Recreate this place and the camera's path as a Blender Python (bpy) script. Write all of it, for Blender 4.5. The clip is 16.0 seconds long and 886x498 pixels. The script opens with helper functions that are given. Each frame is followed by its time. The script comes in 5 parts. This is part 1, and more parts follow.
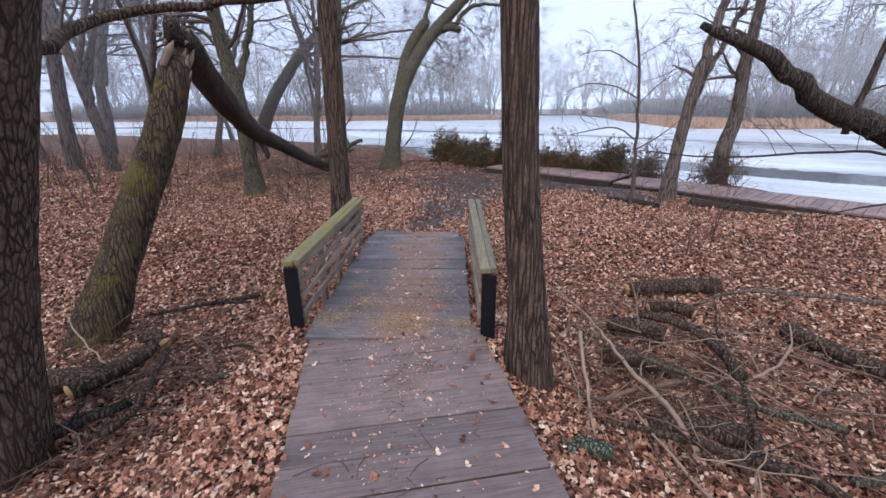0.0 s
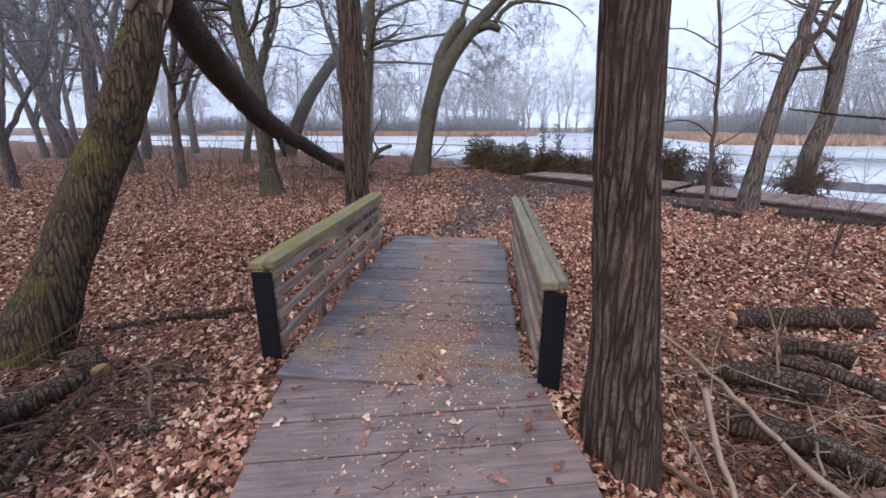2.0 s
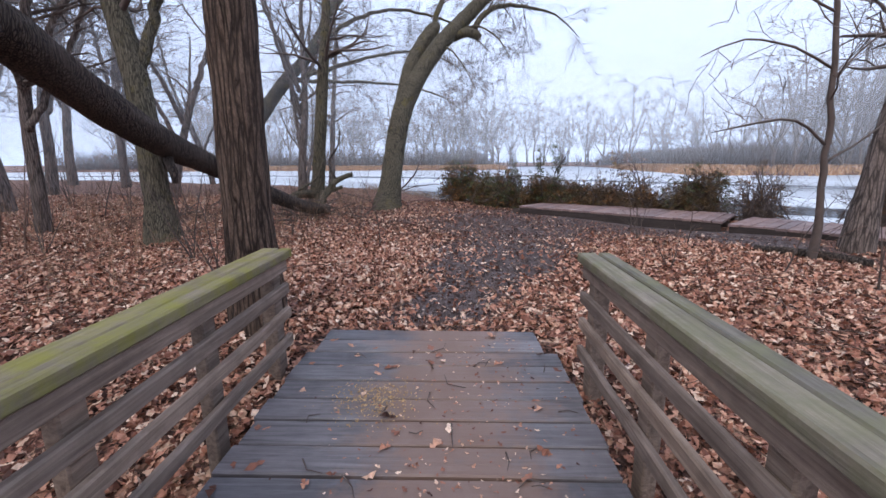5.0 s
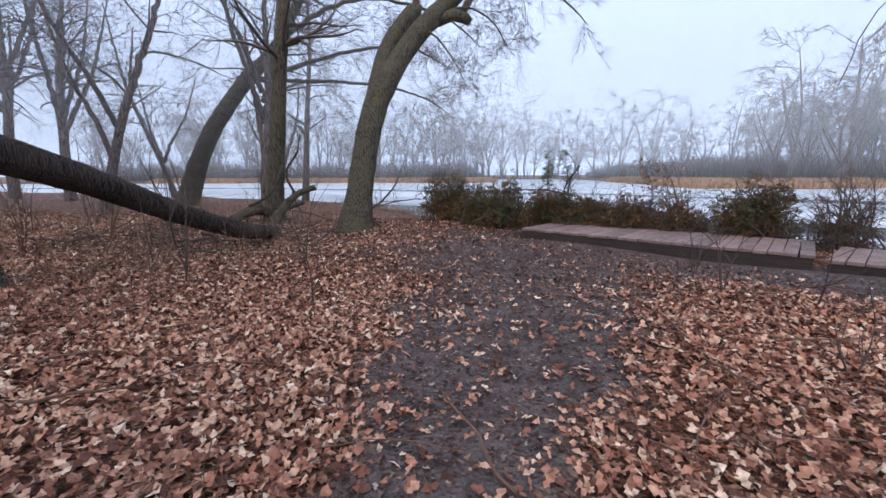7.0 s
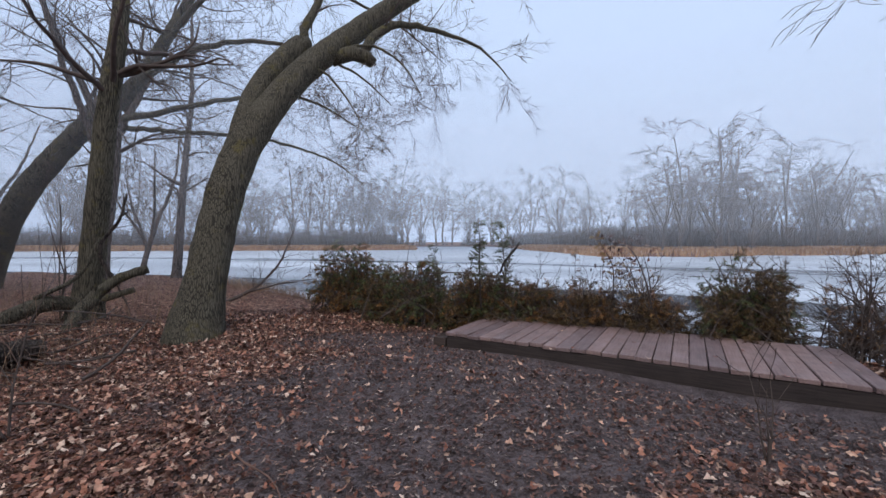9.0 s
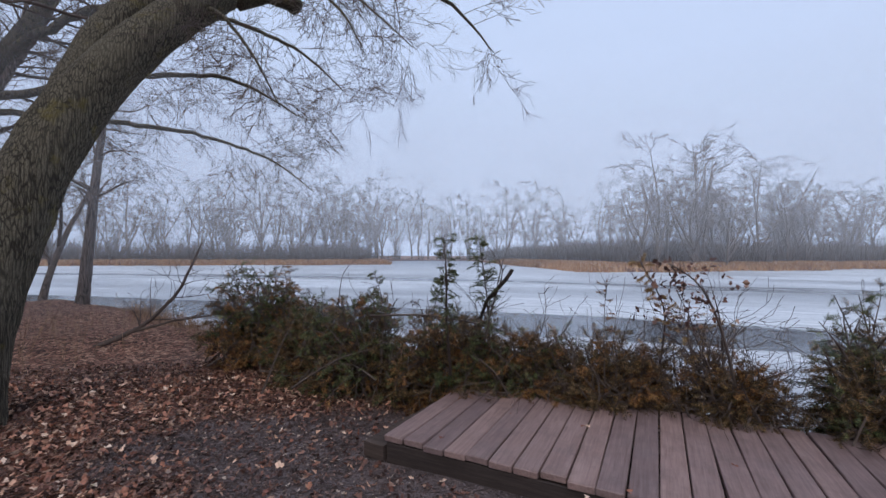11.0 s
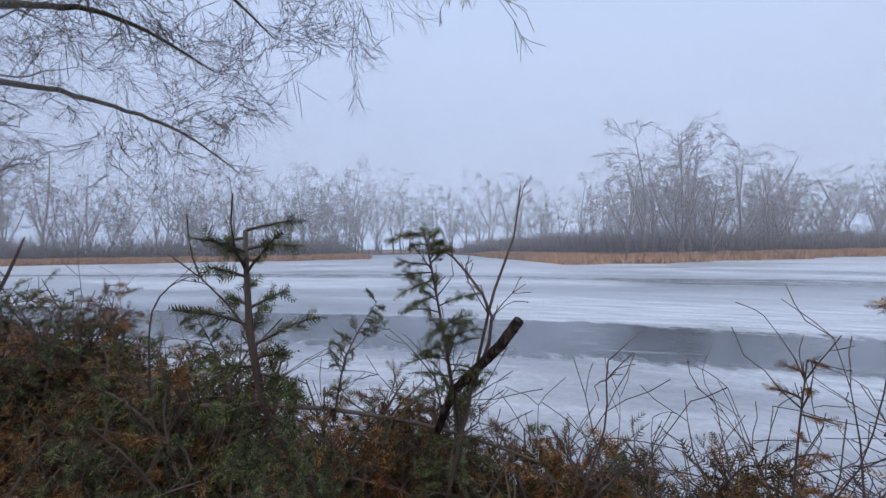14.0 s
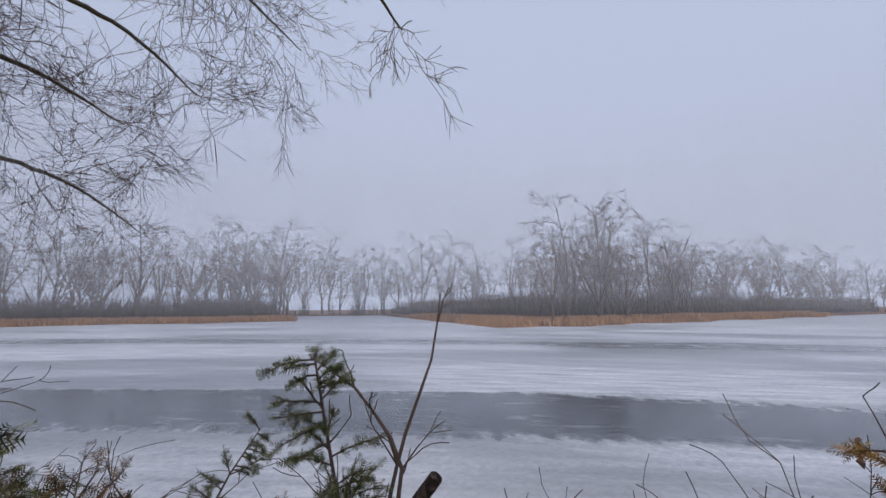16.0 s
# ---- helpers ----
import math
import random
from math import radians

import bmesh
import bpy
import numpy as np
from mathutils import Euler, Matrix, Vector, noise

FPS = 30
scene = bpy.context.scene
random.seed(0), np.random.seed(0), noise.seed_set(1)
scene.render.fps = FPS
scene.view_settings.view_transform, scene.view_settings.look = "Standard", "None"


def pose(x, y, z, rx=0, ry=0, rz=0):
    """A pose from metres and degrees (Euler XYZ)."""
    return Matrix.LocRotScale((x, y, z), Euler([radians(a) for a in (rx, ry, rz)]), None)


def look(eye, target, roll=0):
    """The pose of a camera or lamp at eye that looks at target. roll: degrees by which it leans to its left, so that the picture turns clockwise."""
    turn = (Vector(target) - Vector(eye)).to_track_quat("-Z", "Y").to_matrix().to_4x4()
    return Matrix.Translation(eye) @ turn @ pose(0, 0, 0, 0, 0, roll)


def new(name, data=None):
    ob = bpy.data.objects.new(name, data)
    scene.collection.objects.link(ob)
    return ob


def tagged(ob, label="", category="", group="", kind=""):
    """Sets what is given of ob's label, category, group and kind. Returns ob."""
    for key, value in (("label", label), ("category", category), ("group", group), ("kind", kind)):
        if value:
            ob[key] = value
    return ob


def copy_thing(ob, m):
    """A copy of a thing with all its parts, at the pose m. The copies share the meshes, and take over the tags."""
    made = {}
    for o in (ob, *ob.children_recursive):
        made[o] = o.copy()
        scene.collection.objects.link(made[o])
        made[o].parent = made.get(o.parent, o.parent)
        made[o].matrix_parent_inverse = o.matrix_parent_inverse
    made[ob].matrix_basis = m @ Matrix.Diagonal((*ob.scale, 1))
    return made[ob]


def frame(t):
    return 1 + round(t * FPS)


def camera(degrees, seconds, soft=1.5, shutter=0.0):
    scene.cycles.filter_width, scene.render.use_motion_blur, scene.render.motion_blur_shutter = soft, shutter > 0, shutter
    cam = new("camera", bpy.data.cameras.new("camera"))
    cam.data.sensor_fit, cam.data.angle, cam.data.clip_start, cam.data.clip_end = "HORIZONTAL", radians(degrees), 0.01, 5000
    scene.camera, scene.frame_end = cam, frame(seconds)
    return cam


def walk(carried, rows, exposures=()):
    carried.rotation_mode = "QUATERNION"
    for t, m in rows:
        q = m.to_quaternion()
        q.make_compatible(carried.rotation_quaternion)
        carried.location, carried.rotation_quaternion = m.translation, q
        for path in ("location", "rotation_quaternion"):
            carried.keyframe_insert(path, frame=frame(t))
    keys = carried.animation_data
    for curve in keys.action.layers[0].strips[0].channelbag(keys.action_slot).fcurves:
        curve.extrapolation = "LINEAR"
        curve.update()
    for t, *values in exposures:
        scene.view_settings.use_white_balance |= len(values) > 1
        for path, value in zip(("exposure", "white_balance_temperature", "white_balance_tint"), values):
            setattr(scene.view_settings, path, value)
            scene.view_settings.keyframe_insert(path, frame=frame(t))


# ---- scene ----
cam = camera(94.0, 16.0)
PATH = [
    (0, (0.236, -0.61, 1.732), (0.183, 1.283, 1.09), -0.3),
    (0.5, (0.243, -0.347, 1.623), (0.173, 1.544, 0.975), -0.8),
    (1, (0.222, -0.106, 1.488), (0.141, 1.788, 0.851), -0.7),
    (1.5, (0.186, 0.13, 1.383), (0.045, 2.03, 0.775), -0.4),
    (2, (0.151, 0.411, 1.299), (-0.047, 2.319, 0.733), -0.0),
    (2.5, (0.073, 0.774, 1.243), (-0.14, 2.686, 0.696), 0.1),
    (3, (0.001, 1.204, 1.171), (-0.229, 3.119, 0.642), -0.3),
    (3.5, (-0.063, 1.636, 1.127), (-0.291, 3.552, 0.602), -0.2),
    (4, (-0.11, 2.068, 1.068), (-0.319, 3.995, 0.572), -0.3),
    (4.5, (-0.158, 2.505, 1.023), (-0.269, 4.452, 0.579), -0.3),
    (4.7, (-0.169, 2.676, 1.016), (-0.249, 4.628, 0.589), -0.5),
    (6.8, (-0.034, 4.792, 0.953), (-0.07, 6.758, 0.588), -0.1),
    (7, (-0.056, 5.017, 0.962), (-0.076, 6.986, 0.61), -0.2),
    (7.5, (-0.042, 5.525, 1.007), (0.009, 7.5, 0.7), 0.3),
    (8, (0.017, 6.078, 1.034), (0.171, 8.06, 0.817), 0.4),
    (8.5, (0.129, 6.665, 1.057), (0.418, 8.64, 0.935), 0.2),
    (9, (0.308, 7.289, 1.126), (0.671, 9.255, 1.091), -0.0),
    (9.5, (0.448, 7.852, 1.149), (0.849, 9.811, 1.173), 0.0),
    (10, (0.648, 8.361, 1.176), (1.075, 10.315, 1.22), 0.2),
    (10.2, (0.691, 8.525, 1.233), (1.134, 10.475, 1.275), 0.3),
    (12.3, (1.404, 10.512, 1.225), (1.915, 12.446, 1.252), -0.3),
    (12.5, (1.447, 10.625, 1.204), (1.97, 12.555, 1.234), -0.3),
    (13, (1.542, 10.878, 1.209), (2.078, 12.805, 1.227), -0.5),
    (13.5, (1.639, 11.147, 1.261), (2.186, 13.071, 1.272), -0.5),
    (14, (1.719, 11.289, 1.328), (2.272, 13.211, 1.325), -0.7),
    (14.5, (1.79, 11.404, 1.382), (2.344, 13.325, 1.388), -0.8),
    (15, (1.813, 11.507, 1.43), (2.385, 13.422, 1.501), -1.0),
    (15.5, (1.842, 11.525, 1.463), (2.476, 13.411, 1.654), -0.8),
    (16, (1.855, 11.486, 1.483), (2.705, 13.274, 1.769), -0.4),
]
walk(cam, [(t, look(eye, target, roll)) for t, eye, target, roll in PATH],
     [(0, 0.52, 6500, 10), (2.5, 0.52, 6500, 10), (4.5, 0.5, 6500, 10), (7, 0.32, 6450, 8), (8, 0.14, 6450, 7), (9, -0.06, 6450, 7), (10, -0.12, 6500, 8), (12.5, -0.25, 6500, 10), (14, -0.22, 6350, 10), (15, -0.3, 6350, 10), (16, -0.5, 7000, 13)])

# ---------------------------------------------------------------- light
world = bpy.data.worlds.new("overcast")
scene.world = world
world.use_nodes = True
wn, wl = world.node_tree.nodes, world.node_tree.links
wn.clear()
w_sky = wn.new("ShaderNodeTexSky")
w_sky.sky_type, w_sky.sun_disc = "NISHITA", False
w_sky.sun_elevation, w_sky.sun_rotation = radians(35), radians(200)
w_sky.air_density, w_sky.dust_density = 1.0, 6.0
w_dim = wn.new("ShaderNodeVectorMath")
w_dim.operation = "SCALE"
w_dim.inputs["Scale"].default_value = 0.09
w_mix = wn.new("ShaderNodeMix")
w_mix.data_type = "RGBA"
w_mix.inputs["Factor"].default_value = 0.9
w_mix.inputs["B"].default_value = (0.715, 0.862, 1.195, 1)
w_bg, w_out = wn.new("ShaderNodeBackground"), wn.new("ShaderNodeOutputWorld")
wl.new(w_sky.outputs[0], w_dim.inputs[0])
wl.new(w_dim.outputs[0], w_mix.inputs["A"])
wl.new(w_mix.outputs["Result"], w_bg.inputs["Color"])
wl.new(w_bg.outputs[0], w_out.inputs[0])
sun = new("sun", bpy.data.lights.new("sun", "SUN"))
sun.data.energy, sun.data.angle, sun.data.color = 1.4, radians(40), (1.0, 0.95, 0.9)
sun.matrix_world = look((0, 0, 30), (10, 25, 0))


# ---------------------------------------------------------------- materials
def ramp(nt, fac, stops):
    r = nt.nodes.new("ShaderNodeValToRGB")
    while len(r.color_ramp.elements) < len(stops):
        r.color_ramp.elements.new(0.5)
    for e, (p, c) in zip(r.color_ramp.elements, stops):
        e.position, e.color = p, (*c, 1)
    nt.links.new(fac, r.inputs[0])
    return r.outputs[0]


def tex(nt, kind, scale, vec, **k):
    n = nt.nodes.new(kind)
    n.inputs["Scale"].default_value = scale
    for key, v in k.items():
        n.inputs[key].default_value = v
    nt.links.new(vec, n.inputs["Vector"])
    return n


def blend(nt, a, b, fac, mode="MIX"):
    m = nt.nodes.new("ShaderNodeMix")
    m.data_type, m.blend_type = "RGBA", mode
    for sock, v in ((m.inputs["Factor"], fac), (m.inputs["A"], a), (m.inputs["B"], b)):
        if isinstance(v, (int, float)):
            sock.default_value = v
        elif isinstance(v, tuple):
            sock.default_value = (*v, 1)
        else:
            nt.links.new(v, sock)
    return m.outputs["Result"]


def sums(nt, op, a, b):
    m = nt.nodes.new("ShaderNodeMath")
    m.operation = op
    for sock, v in ((m.inputs[0], a), (m.inputs[1], b)):
        if isinstance(v, (int, float)):
            sock.default_value = v
        else:
            nt.links.new(v, sock)
    return m.outputs[0]


def start(name, rough=0.8):
    m = bpy.data.materials.new(name)
    m.use_nodes = True
    nt = m.node_tree
    b = nt.nodes["Principled BSDF"]
    b.inputs["Roughness"].default_value = rough
    b.inputs["Specular IOR Level"].default_value = 0.25
    co = nt.nodes.new("ShaderNodeTexCoord").outputs["Object"]
    return m, nt, b, co


def stretched(nt, co, s, rot=(0, 0, 0)):
    mp = nt.nodes.new("ShaderNodeMapping")
    mp.inputs["Scale"].default_value = s
    mp.inputs["Rotation"].default_value = rot
    nt.links.new(co, mp.inputs["Vector"])
    return mp.outputs[0]


def bumped(nt, b, height, strength, dist):
    n = nt.nodes.new("ShaderNodeBump")
    n.inputs["Strength"].default_value, n.inputs["Distance"].default_value = strength, dist
    nt.links.new(height, n.inputs["Height"])
    nt.links.new(n.outputs[0], b.inputs["Normal"])


def bark(name, dark, light, moss=0.0, scale=1.0, fine=1.0, strength=0.9):
    """Furrowed bark: long plates along z with dark cracks between them, and lichen or moss."""
    m, nt, b, co = start(name, 0.9)
    warp = tex(nt, "ShaderNodeTexNoise", 7.0 * scale, stretched(nt, co, (1, 1, 0.5)), Detail=4.0, Roughness=0.6)
    off = nt.nodes.new("ShaderNodeVectorMath")
    off.operation = "MULTIPLY_ADD"
    nt.links.new(warp.outputs["Color"], off.inputs[0])
    off.inputs[1].default_value = (0.035, 0.035, 0.1)
    nt.links.new(co, off.inputs[2])
    plates = tex(nt, "ShaderNodeTexVoronoi", 33 * scale * fine, stretched(nt, off.outputs[0], (1, 1, 0.055)), Randomness=1.0)
    plates.feature = "DISTANCE_TO_EDGE"
    cracks = tex(nt, "ShaderNodeTexNoise", 70 * scale * fine, stretched(nt, off.outputs[0], (1, 1, 0.1)), Detail=4.0, Roughness=0.6)
    nz = tex(nt, "ShaderNodeTexNoise", 90 * scale, stretched(nt, co, (1, 1, 0.35)), Detail=6.0, Roughness=0.7)
    big = tex(nt, "ShaderNodeTexNoise", 2.2, co, Detail=4.0)
    edge = ramp(nt, plates.outputs["Distance"], [(0.02, (0, 0, 0)), (0.17, (1, 1, 1))])
    edge = blend(nt, edge, ramp(nt, cracks.outputs["Fac"], [(0.36, (0, 0, 0)), (0.52, (1, 1, 1))]), 0.55, "MULTIPLY")
    base = ramp(nt, nz.outputs["Fac"], [(0.3, dark), (0.7, light)])
    furrow = blend(nt, tuple(c * 0.4 for c in dark), base, edge)
    col = blend(nt, furrow, tuple(c * 0.72 for c in light), ramp(nt, big.outputs["Fac"], [(0.45, (0, 0, 0)), (0.75, (0.35, 0.35, 0.35))]))
    if moss:
        mo = tex(nt, "ShaderNodeTexNoise", 4.0, co, Detail=8.0, Roughness=0.7)
        green = blend(nt, tuple(c * 0.5 for c in (0.19, 0.15, 0.035)), (0.24, 0.19, 0.05), nz.outputs["Fac"])
        col = blend(nt, col, green, ramp(nt, mo.outputs["Fac"], [(0.62 - moss * 0.25, (0, 0, 0)), (0.78 - moss * 0.2, (0.8, 0.8, 0.8))]))
    nt.links.new(col, b.inputs["Base Color"])
    bumped(nt, b, sums(nt, "ADD", edge, sums(nt, "MULTIPLY", nz.outputs["Fac"], 0.6)), strength, 0.025)
    return m


def weathered(name, dark, light, moss=None, wet=0.0, axis=(1, 0.06, 1), rough=0.75, dirt=0.5, soil=None):
    """Old timber with the grain along the long axis, varied from piece to piece."""
    m, nt, b, co = start(name, rough)
    info = nt.nodes.new("ShaderNodeObjectInfo").outputs["Random"]
    sh = nt.nodes.new("ShaderNodeVectorMath")
    sh.operation = "ADD"
    cb = nt.nodes.new("ShaderNodeCombineXYZ")
    nt.links.new(sums(nt, "MULTIPLY", info, 37.0), cb.inputs[0])
    nt.links.new(sums(nt, "MULTIPLY", info, 91.0), cb.inputs[1])
    nt.links.new(co, sh.inputs[0])
    nt.links.new(cb.outputs[0], sh.inputs[1])
    g = tex(nt, "ShaderNodeTexNoise", 55.0, stretched(nt, sh.outputs[0], axis), Detail=5.0, Roughness=0.65, Distortion=0.4)
    col = ramp(nt, g.outputs["Fac"], [(0.28, dark), (0.72, light)])
    tone = ramp(nt, info, [(0.0, (0.72, 0.72, 0.74)), (1.0, (1.15, 1.1, 1.05))])
    col = blend(nt, col, tone, 1.0, "MULTIPLY")
    st = tex(nt, "ShaderNodeTexNoise", 5.0, sh.outputs[0], Detail=7.0, Roughness=0.7)
    col = blend(nt, col, tuple(c * 0.5 for c in dark), ramp(nt, st.outputs["Fac"], [(0.45, (0, 0, 0)), (0.72, (dirt, dirt, dirt))]))
    if moss:
        mo = tex(nt, "ShaderNodeTexNoise", 7.0, sh.outputs[0], Detail=6.0, Roughness=0.7)
        col = blend(nt, col, moss, ramp(nt, mo.outputs["Fac"], [(0.4, (0, 0, 0)), (0.65, (0.8, 0.8, 0.8))]))
    nt.links.new(col, b.inputs["Base Color"])
    if soil:
        sx = nt.nodes.new("ShaderNodeSeparateXYZ")
        nt.links.new(co, sx.inputs[0])
        sn = tex(nt, "ShaderNodeTexNoise", 4.0, sh.outputs[0], Detail=8.0, Roughness=0.75)
        away = sums(nt, "ABSOLUTE", sums(nt, "SUBTRACT", sx.outputs[0], 0.1), 0.0)
        lay = sums(nt, "SUBTRACT", sums(nt, "ADD", sums(nt, "MULTIPLY", sums(nt, "SUBTRACT", sn.outputs["Fac"], 0.5), 1.1), 0.42), away)
        col = blend(nt, col, soil, ramp(nt, lay, [(0.0, (0, 0, 0)), (0.25, (0.85, 0.85, 0.85))]))
    nt.links.new(col, b.inputs["Base Color"])
    if wet:
        w = tex(nt, "ShaderNodeTexNoise", 2.3, sh.outputs[0], Detail=5.0)
        nt.links.new(ramp(nt, w.outputs["Fac"], [(0.35, (rough, rough, rough)), (0.7, (wet, wet, wet))]), b.inputs["Roughness"])
        b.inputs["Specular IOR Level"].default_value = 0.5
    bumped(nt, b, sums(nt, "ADD", g.outputs["Fac"], st.outputs["Fac"]), 0.5, 0.006)
    return m


def plain(name, col, rough=0.8, vary=0.35, scale=20.0):
    m, nt, b, co = start(name, rough)
    n = tex(nt, "ShaderNodeTexNoise", scale, co, Detail=6.0, Roughness=0.65)
    nt.links.new(ramp(nt, n.outputs["Fac"], [(0.25, tuple(c * (1 - vary) for c in col)), (0.75, tuple(c * (1 + vary) for c in col))]), b.inputs["Base Color"])
    bumped(nt, b, n.outputs["Fac"], 0.4, 0.01)
    return m


def by_island(name, stops, rough=0.7):
    """Leaves or sprays: one tone for each piece, with a fine mottle."""
    m, nt, b, co = start(name, rough)
    isl = nt.nodes.new("ShaderNodeNewGeometry").outputs["Random Per Island"]
    n = tex(nt, "ShaderNodeTexNoise", 45.0, co, Detail=4.0)
    col = blend(nt, ramp(nt, isl, stops), ramp(nt, n.outputs["Fac"], [(0.3, (0.6, 0.6, 0.6)), (0.7, (1.25, 1.25, 1.25))]), 1.0, "MULTIPLY")
    nt.links.new(col, b.inputs["Base Color"])
    return m


M_bark_a = bark("furrowed_grey_bark", (0.07, 0.043, 0.032), (0.24, 0.158, 0.115), 0.0, 1.0)
M_bark_moss = bark("mossy_bark", (0.07, 0.046, 0.034), (0.2, 0.135, 0.085), 0.6, 1.0)
M_bark_log = bark("dark_wet_bark", (0.05, 0.037, 0.031), (0.17, 0.125, 0.1), 0.0, 1.2)
M_bark_green = bark("olive_grey_bark", (0.075, 0.06, 0.043), (0.215, 0.185, 0.13), 0.25, 1.2, 1.2, 0.6)
M_bark_far = bark("grey_brown_bark", (0.1, 0.074, 0.064), (0.26, 0.2, 0.17), 0.0, 0.8, 1.0, 0.4)
M_twig = plain("twig_bark", (0.095, 0.07, 0.06), 0.85, 0.3, 8.0)
M_stick = plain("damp_brown_sticks", (0.13, 0.075, 0.056), 0.75, 0.75, 6.0)
M_twig_pale = plain("pale_dead_wood", (0.26, 0.18, 0.135), 0.85, 0.4, 9.0)
M_lichen = bark("grey_bark_with_pale_green_lichen", (0.08, 0.075, 0.055), (0.3, 0.36, 0.27), 0.2, 1.2)
M_cut = plain("fresh_cut_wood", (0.5, 0.3, 0.15), 0.7, 0.25, 30.0)
M_ramp = weathered("damp_brown_deck_boards", (0.11, 0.076, 0.07), (0.255, 0.19, 0.178), None, 0.35, (0.06, 1, 1))
M_dust = by_island("sawdust", [(0.0, (0.3, 0.17, 0.08)), (1.0, (0.55, 0.36, 0.18))], 0.8)
M_deck = weathered("wet_grey_deck_boards", (0.07, 0.062, 0.066), (0.2, 0.18, 0.19), None, 0.3, (0.06, 1, 1), soil=(0.2, 0.12, 0.088))
M_walkway = weathered("mauve_brown_boardwalk_boards", (0.17, 0.105, 0.095), (0.31, 0.212, 0.195), None, 0.45, (1, 0.06, 1))
M_fascia = weathered("dark_boardwalk_beam", (0.03, 0.022, 0.019), (0.085, 0.062, 0.054), None, 0, (0.06, 1, 1))
M_rail = weathered("grey_weathered_rail", (0.13, 0.09, 0.07), (0.38, 0.285, 0.225), None, 0, (1, 0.05, 1))
M_cap_moss = weathered("mossy_cap_rail", (0.14, 0.11, 0.07), (0.38, 0.31, 0.215), (0.22, 0.2, 0.03), 0, (1, 0.05, 1))
M_cap = weathered("grey_green_cap_rail", (0.1, 0.085, 0.065), (0.32, 0.275, 0.215), (0.16, 0.15, 0.075), 0, (1, 0.05, 1))
M_black = plain("black_tarred_wood", (0.006, 0.006, 0.008), 0.6, 0.4, 25.0)
M_leaf = by_island("dry_oak_leaves", [(0.0, (0.05, 0.019, 0.013)), (0.25, (0.23, 0.09, 0.058)), (0.6, (0.47, 0.215, 0.138)), (0.85, (0.63, 0.38, 0.26)), (1.0, (0.78, 0.58, 0.44))], 0.6)
M_scrap = by_island("trodden_leaf_scraps", [(0.0, (0.035, 0.022, 0.02)), (0.5, (0.1, 0.062, 0.055)), (0.88, (0.2, 0.13, 0.11)), (1.0, (0.42, 0.33, 0.27))], 0.7)
M_cedar = by_island("cedar_foliage", [(0.0, (0.016, 0.011, 0.005)), (0.4, (0.06, 0.04, 0.014)), (0.75, (0.15, 0.085, 0.034)), (1.0, (0.32, 0.185, 0.085))], 0.7)
M_cedar_green = by_island("green_cedar_foliage", [(0.0, (0.018, 0.026, 0.01)), (0.5, (0.05, 0.064, 0.022)), (1.0, (0.2, 0.2, 0.08))], 0.7)
M_yellow = by_island("yellowed_foliage", [(0.0, (0.13, 0.06, 0.028)), (0.5, (0.25, 0.13, 0.045)), (1.0, (0.48, 0.31, 0.1))], 0.7)
M_rust = by_island("rusty_foliage", [(0.0, (0.07, 0.024, 0.01)), (0.5, (0.18, 0.075, 0.025)), (1.0, (0.38, 0.2, 0.065))], 0.7)
M_wet = by_island("wet_dark_leaves", [(0.0, (0.03, 0.014, 0.011)), (0.4, (0.1, 0.045, 0.034)), (0.8, (0.2, 0.095, 0.068)), (1.0, (0.42, 0.27, 0.19))], 0.5)
M_reed = by_island("tan_reeds", [(0.0, (0.36, 0.18, 0.095)), (1.0, (0.58, 0.36, 0.2))], 0.8)
M_grass = by_island("dry_weeds", [(0.0, (0.16, 0.09, 0.06)), (1.0, (0.34, 0.22, 0.14))], 0.8)


def ground_material():
    m, nt, b, co = start("leaf_litter_and_mud", 0.85)
    vo = tex(nt, "ShaderNodeTexVoronoi", 21.0, co, Randomness=1.0)
    vo2 = tex(nt, "ShaderNodeTexVoronoi", 47.0, co)
    lit = ramp(nt, vo.outputs["Color"], [(0.1, (0.07, 0.03, 0.021)), (0.45, (0.24, 0.106, 0.07)), (0.7, (0.42, 0.215, 0.145)), (0.95, (0.58, 0.37, 0.26))])
    lit = blend(nt, lit, ramp(nt, vo2.outputs["Color"], [(0.25, (0.12, 0.12, 0.12)), (0.9, (1.3, 1.3, 1.3))]), 0.95, "MULTIPLY")
    mn = tex(nt, "ShaderNodeTexNoise", 6.0, co, Detail=9.0, Roughness=0.7)
    mud = ramp(nt, mn.outputs["Fac"], [(0.3, (0.042, 0.03, 0.029)), (0.7, (0.165, 0.124, 0.12))])
    at = nt.nodes.new("ShaderNodeAttribute")
    at.attribute_name = "worn"
    edge = tex(nt, "ShaderNodeTexNoise", 5.0, co, Detail=7.0, Roughness=0.75)
    f = sums(nt, "ADD", at.outputs["Fac"], sums(nt, "MULTIPLY", sums(nt, "SUBTRACT", edge.outputs["Fac"], 0.5), 0.9))
    nt.links.new(blend(nt, lit, mud, ramp(nt, f, [(0.35, (0, 0, 0)), (0.65, (1, 1, 1))])), b.inputs["Base Color"])
    bumped(nt, b, sums(nt, "ADD", vo2.outputs["Distance"], mn.outputs["Fac"]), 0.8, 0.03)
    return m


